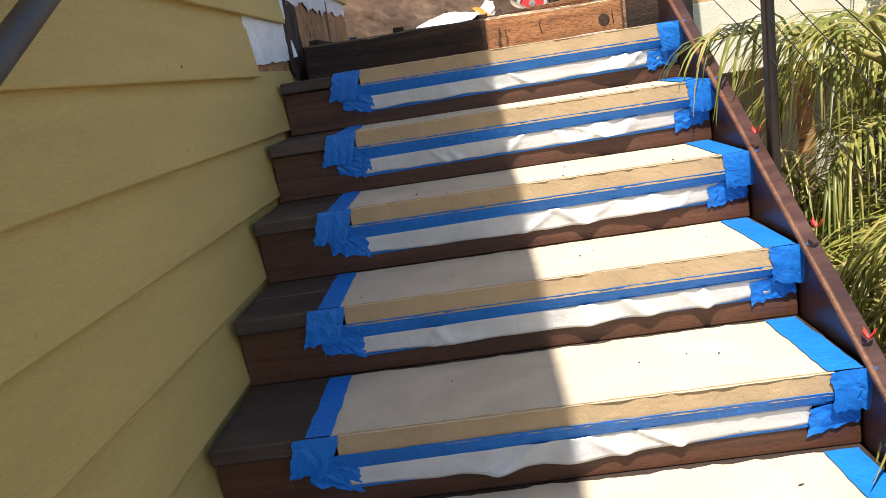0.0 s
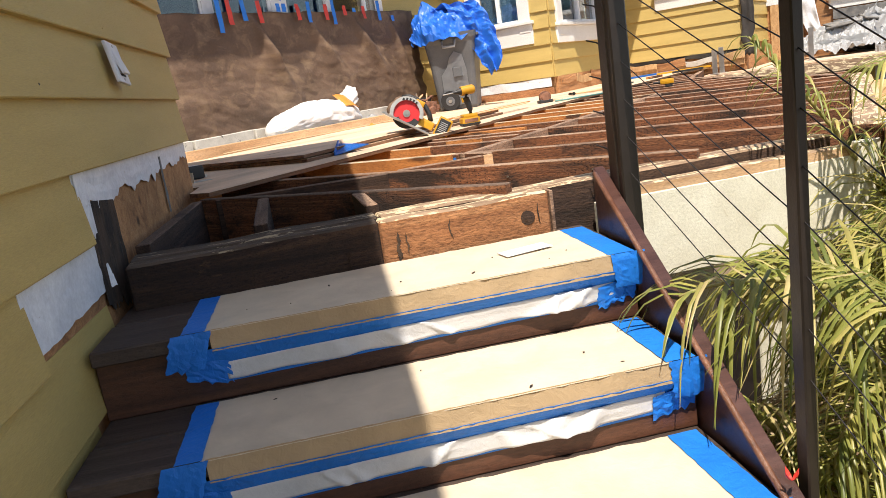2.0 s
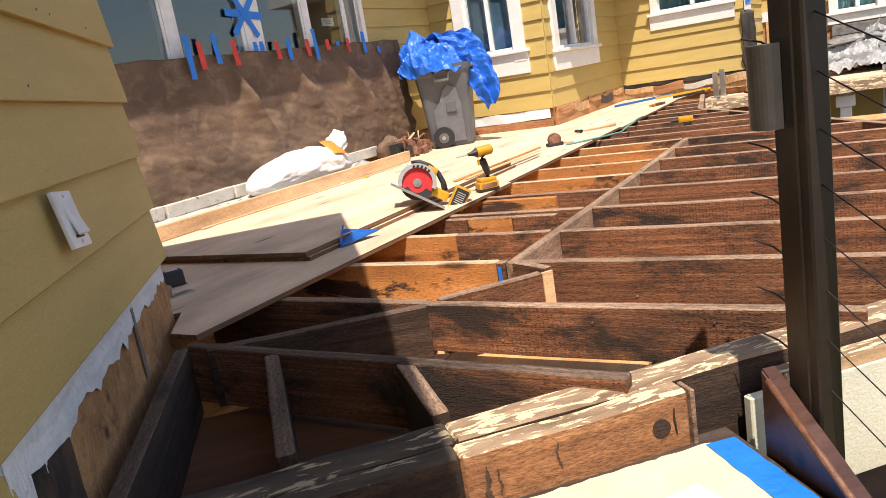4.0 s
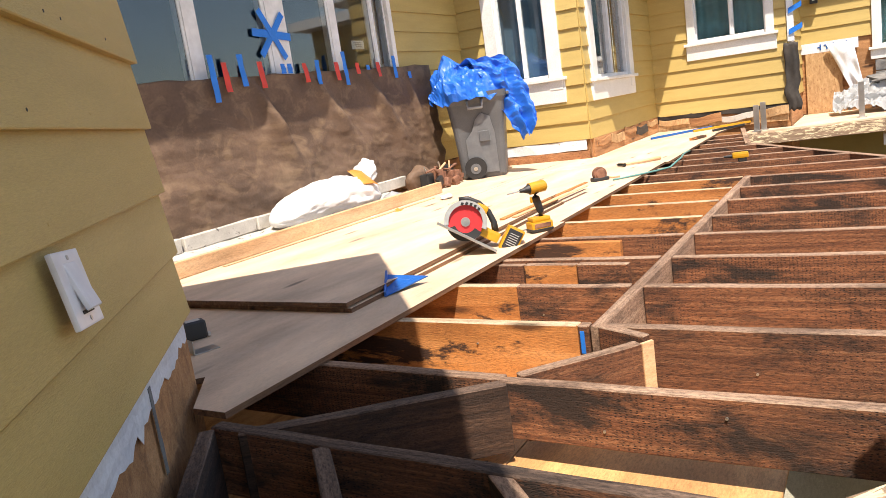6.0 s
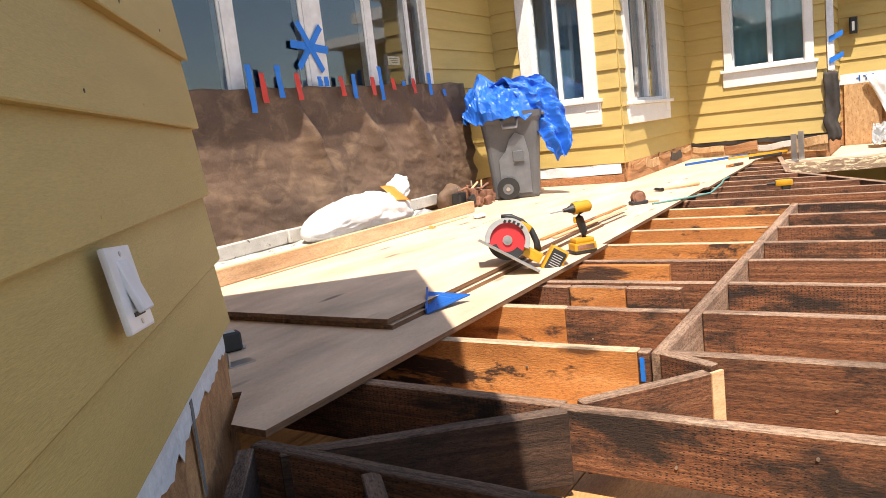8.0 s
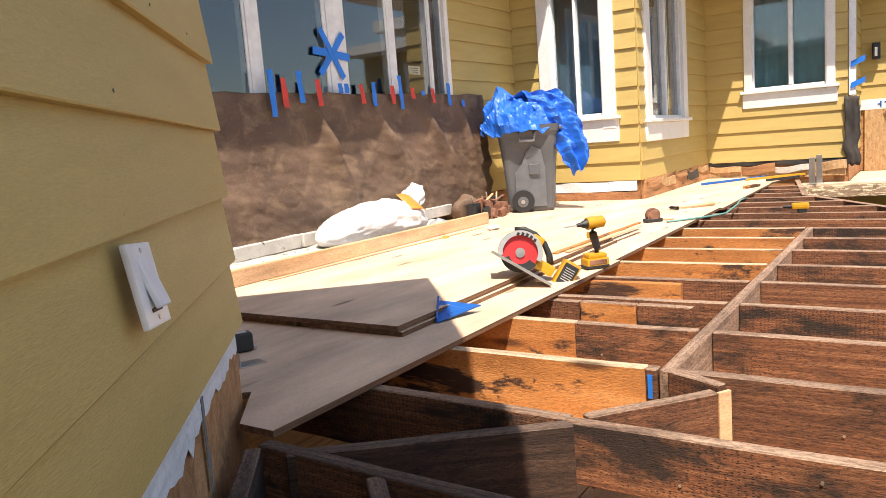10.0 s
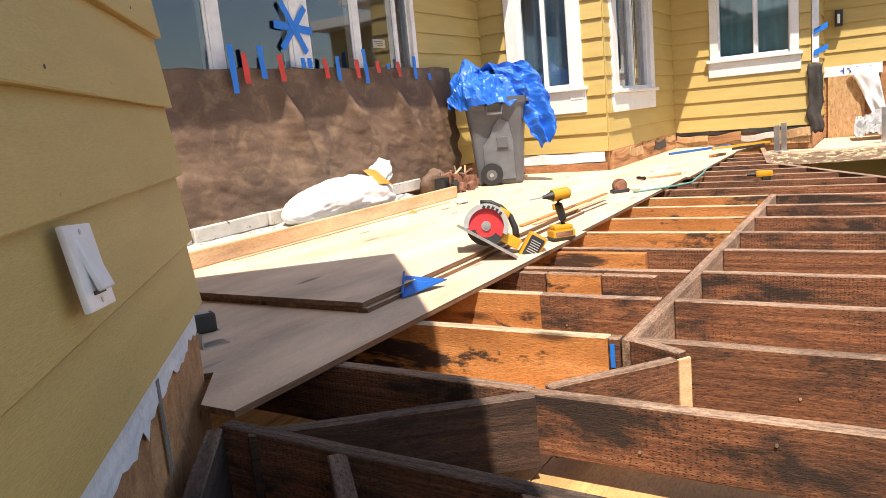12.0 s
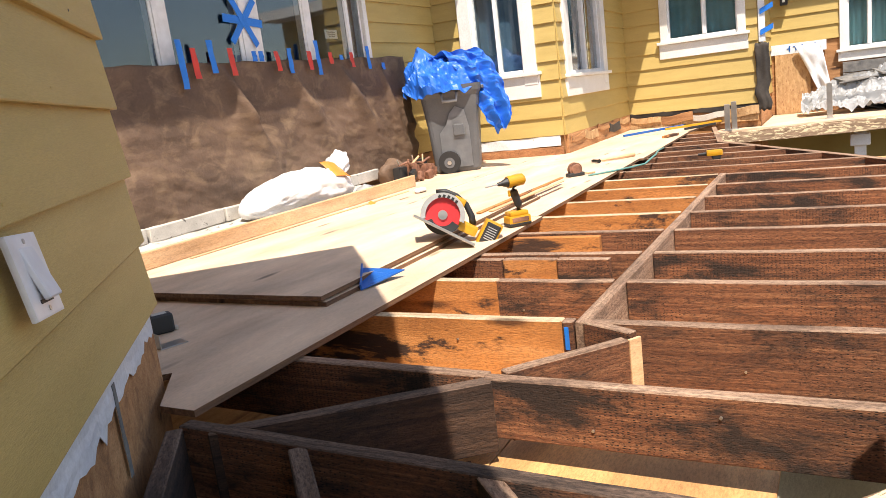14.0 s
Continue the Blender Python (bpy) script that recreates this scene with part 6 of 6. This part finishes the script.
for az, ln, el in ((math.pi - 0.15, 0.92, 64), (math.pi + 0.7, 0.8, 50), (1.6, 0.6, 60)):
    frond(tall, (2.8, 0.2, -0.3), az, radians(el), ln, radians(85), 34, None, 0.36, 0.0046, int(ln * 100))
frond(tall, (2.50, 0.46, -0.55), math.pi, radians(58), 1.08, radians(14), 40, None, 0.22, 0.0042, 5)
lean = root("palm", None, "low palm with a frond leaning over the stair edge", "palm", "palms beside the stairs")
bm = bmesh.new()
tube(bm, [(1.86, -0.16, -2.05), (1.85, -0.16, -1.2), (1.82, -0.15, -0.36)], [0.03, 0.025, 0.016], 10)
part("trunk", bm, M_STEM, lean, smooth=True)
for az, ln, el, dr in ((math.pi, 0.55, 32, 50), (math.pi + 0.9, 0.45, 40, 70), (2.2, 0.35, 45, 80)):
    frond(lean, (1.82, -0.15, -0.36), az, radians(el), ln, radians(dr), 20, None, 0.40, 0.0052, int(ln * 77))

# ---- far walkway and the torn-open corner ----
ZW = -0.07
walkway = root("far_walkway", label="raised plywood walkway with peeled edges at the far end", category="walkway", kind="structure")
bm = bmesh.new()
f = bm.faces.new([bm.verts.new(uv(u, v, ZW)) for u, v in ((9.02, -0.74), (9.75, 1.95), (10.95, 1.95), (10.95, V_E + 0.02), (U_D - 0.04, V_E + 0.01), (U_D - 0.04, -0.74))])
r = bmesh.ops.extrude_face_region(bm, geom=[f])
bmesh.ops.translate(bm, vec=(0, 0, -0.02), verts=[g for g in r["geom"] if isinstance(g, bmesh.types.BMVert)])
bmesh.ops.recalc_face_normals(bm, faces=bm.faces)
part("deck_sheet", bm, M_PLY, walkway)
board("edge_beam", uv(9.02, -0.76, ZW - 0.024), uv(9.72, 1.93, ZW - 0.024), 0.05, 0.13, M_RIMTOP, walkway, "peeled edge beam", 0.005, M_RIMTOP, 0.012)
for v in (0.95, 1.55):
    board("hanger_block", uv(9.40 + 0.25 * (v - 0.4), v, ZW - 0.03), uv(9.43 + 0.25 * (v - 0.3), v + 0.10, ZW - 0.03), 0.05, 0.11, M_WRAP, walkway)
bm = bmesh.new()
box(bm, (0, 0, -1.14), (0.12, 0.12, 1.82), 0.006)
box(bm, (0, 0, -0.33), (0.2, 0.2, 0.13), 0.006)
part("pillar", bm, M_WHITE, walkway, "white wooden post", Matrix.Translation(uv(9.62, 0.72)) @ WINGM)
for u, v, h in ((9.10, -0.62, 0.30), (9.22, -0.56, 0.32), (9.62, 0.42, 0.40)):
    bk = root("steel_bracket", Matrix.Translation(uv(u, v, ZW)) @ WINGM, "upright galvanised steel post bracket on the walkway", "post bracket", "post brackets on the walkway")
    bm = bmesh.new()
    box(bm, (0, 0, h / 2), (0.012, 0.06, h), 0.002)
    part("upright", bm, M_STEEL, bk)
    bm = bmesh.new()
    box(bm, (0, 0, 0.004), (0.10, 0.10, 0.008), 0.001)
    part("base_plate", bm, M_STEEL, bk)
bm = bmesh.new()
box(bm, (0, 0, -1.12), (0.02, 4.7, 1.9))
tagged(part("wall_below", bm, M_OLIVE, None, "", Matrix.Translation(uv(10.3, 2.05)) @ WINGM), "olive stucco wall below the walkway", "wall", kind="structure")
bm = bmesh.new()
box(bm, (0, 0, 0), (0.014, 0.42, 0.80), 0.002)
q = tagged(part("osb_panel", bm, M_OSB, None, "", Matrix.Translation(uv(10.975, -0.02, 0.325)) @ WINGM), "orange oriented-strand board panel where siding is missing", "panel", kind="structure")
bm = bmesh.new()
box(bm, (0, 0, 0), (0.010, 0.66, 0.13), 0.001)
wr = tagged(part("wrap_strip", bm, M_WRAP, None, "", Matrix.Translation(uv(10.972, 0.05, 0.775)) @ WINGM), "white house wrap with faded blue letters", "house wrap", kind="structure")
bm = bmesh.new()
for i in range(5):
    box(bm, (-0.009, -0.20 + 0.075 * i, 0.0), (0.004, 0.016, 0.075 - 0.015 * (i % 2)))
    box(bm, (-0.009, -0.18 + 0.075 * i, 0.02 - 0.02 * (i % 3)), (0.004, 0.03, 0.014))
part("print_bars", bm, M_SQUARE, wr)
bm = bmesh.new()
surf(bm, lambda s, t: Vector((-0.05 - 0.05 * noise.noise((s * 3, t * 3, 2)), -0.02 + 0.30 * s * (1 - 0.5 * t) - 0.12 * t, 0.35 - 0.62 * t)), 16, 16, 0.002)
tagged(part("torn_wrap", bm, M_WRAP, None, "", Matrix.Translation(uv(10.95, 0.30, 0.45)) @ WINGM, True), "loose torn white house wrap hanging down", "house wrap")
bm = bmesh.new()
surf(bm, lambda s, t: uv(U_D - 0.05 + 0.02 * noise.noise((s * 4, t * 3, 1)), V_E - 0.03 + 0.15 * s + 0.03 * noise.noise((t * 5, 1, 2)), 0.87 - 0.76 * t + 0.03 * noise.noise((s * 5, 4, t))), 12, 20, 0.003)
tagged(part("felt_sheet", bm, M_FELT, smooth=True), "black felt paper hanging at the wall corner", "felt paper")
bm = bmesh.new()
surf(bm, lambda s, t: uv(U_D + 0.005 + 0.45 * s, V_E + 0.028 + 0.006 * noise.noise((s * 4, t * 7, 3)), 2.37 - 1.50 * t), 8, 24, 0.002)
tagged(part("wrap_strip", bm, M_WRAP, smooth=True), "white house wrap round the wall corner", "house wrap", kind="structure")
for z in (0.95, 1.18):
    bm = bmesh.new()
    surf(bm, lambda s, t: uv(U_D - 0.04 - 0.02 * s, V_E + 0.03 + 0.14 * s, z + 0.06 * t + 0.06 * s), 6, 3, 0.001)
    tagged(part("tape_strip", bm, M_TAPE), "blue tape strip at the wall corner", "tape", "tape strips at the far corner")
lamp2 = root("wall_lantern", Matrix.Translation(uv(10.96, -0.10, 1.43)) @ WINGM, "small dark wall lantern on the far siding", "lamp")
bm = bmesh.new()
box(bm, (-0.06, 0, 0), (0.09, 0.09, 0.20), 0.006)
part("lantern_body", bm, M_DARKMETAL, lamp2)
bm = bmesh.new()
box(bm, (-0.008, 0, 0.02), (0.012, 0.07, 0.14), 0.003)
part("back_plate", bm, M_DARKMETAL, lamp2)
bm = bmesh.new()
box(bm, (-0.107, 0, -0.01), (0.006, 0.03, 0.11), 0.001)
part("lens", bm, M_ALU, lamp2)
# heap of shingles under clear sheeting
for i in range(26):
    bm = bmesh.new()
    box(bm, (0, 0, 0), (0.30, 0.42, 0.02), 0.003)
    x = rnd.random()
    m = Matrix.Translation(uv(10.55 + 0.28 * rnd.random(), 0.62 + 1.15 * x, ZW + 0.03 + 0.42 * (i / 26) * (1.2 - 0.6 * x))) @ WINGM @ Matrix.Rotation(rnd.uniform(-0.5, 0.5), 4, "Z") @ Matrix.Rotation(rnd.uniform(-0.35, 0.35), 4, "X") @ Matrix.Rotation(rnd.uniform(-0.3, 0.3), 4, "Y")
    tagged(part("shingle", bm, M_SHINGLE, None, "", m), "grey roof shingle piled on the walkway", "shingle", "pile of old roof shingles")
bm = bmesh.new()
surf(bm, lambda s, t: uv(10.1 + 0.55 * t + 0.07 * noise.noise((s * 6, t * 6, 1)), 0.10 + 1.95 * s, max(ZW + 0.006, ZW + 0.03 + (0.16 + 0.26 * min(1, s * 2.2)) * t + 0.08 * noise.noise((s * 9, t * 5, 2)) + 0.05 * (1 - abs(noise.noise((s * 16, t * 9, 5))) * 2) + 0.035 * (1 - 2 * abs(noise.noise((s * 34, t * 15, 9)))))), 130, 50, 0.001)
tagged(part("plastic_sheet", bm, M_PLASTIC, smooth=False), "crumpled clear plastic sheeting over the shingle pile", "plastic sheet")
bm = bmesh.new()
surf(bm, lambda s, t: uv(9.70 + 0.05 * noise.noise((s * 5, t * 4, 3)), 1.10 + 0.25 * s, 0.02 - 0.75 * t), 12, 24, 0.001)
tagged(part("plastic_sheet", bm, M_PLASTIC), "clear plastic sheeting hanging over the walkway edge", "plastic sheet")
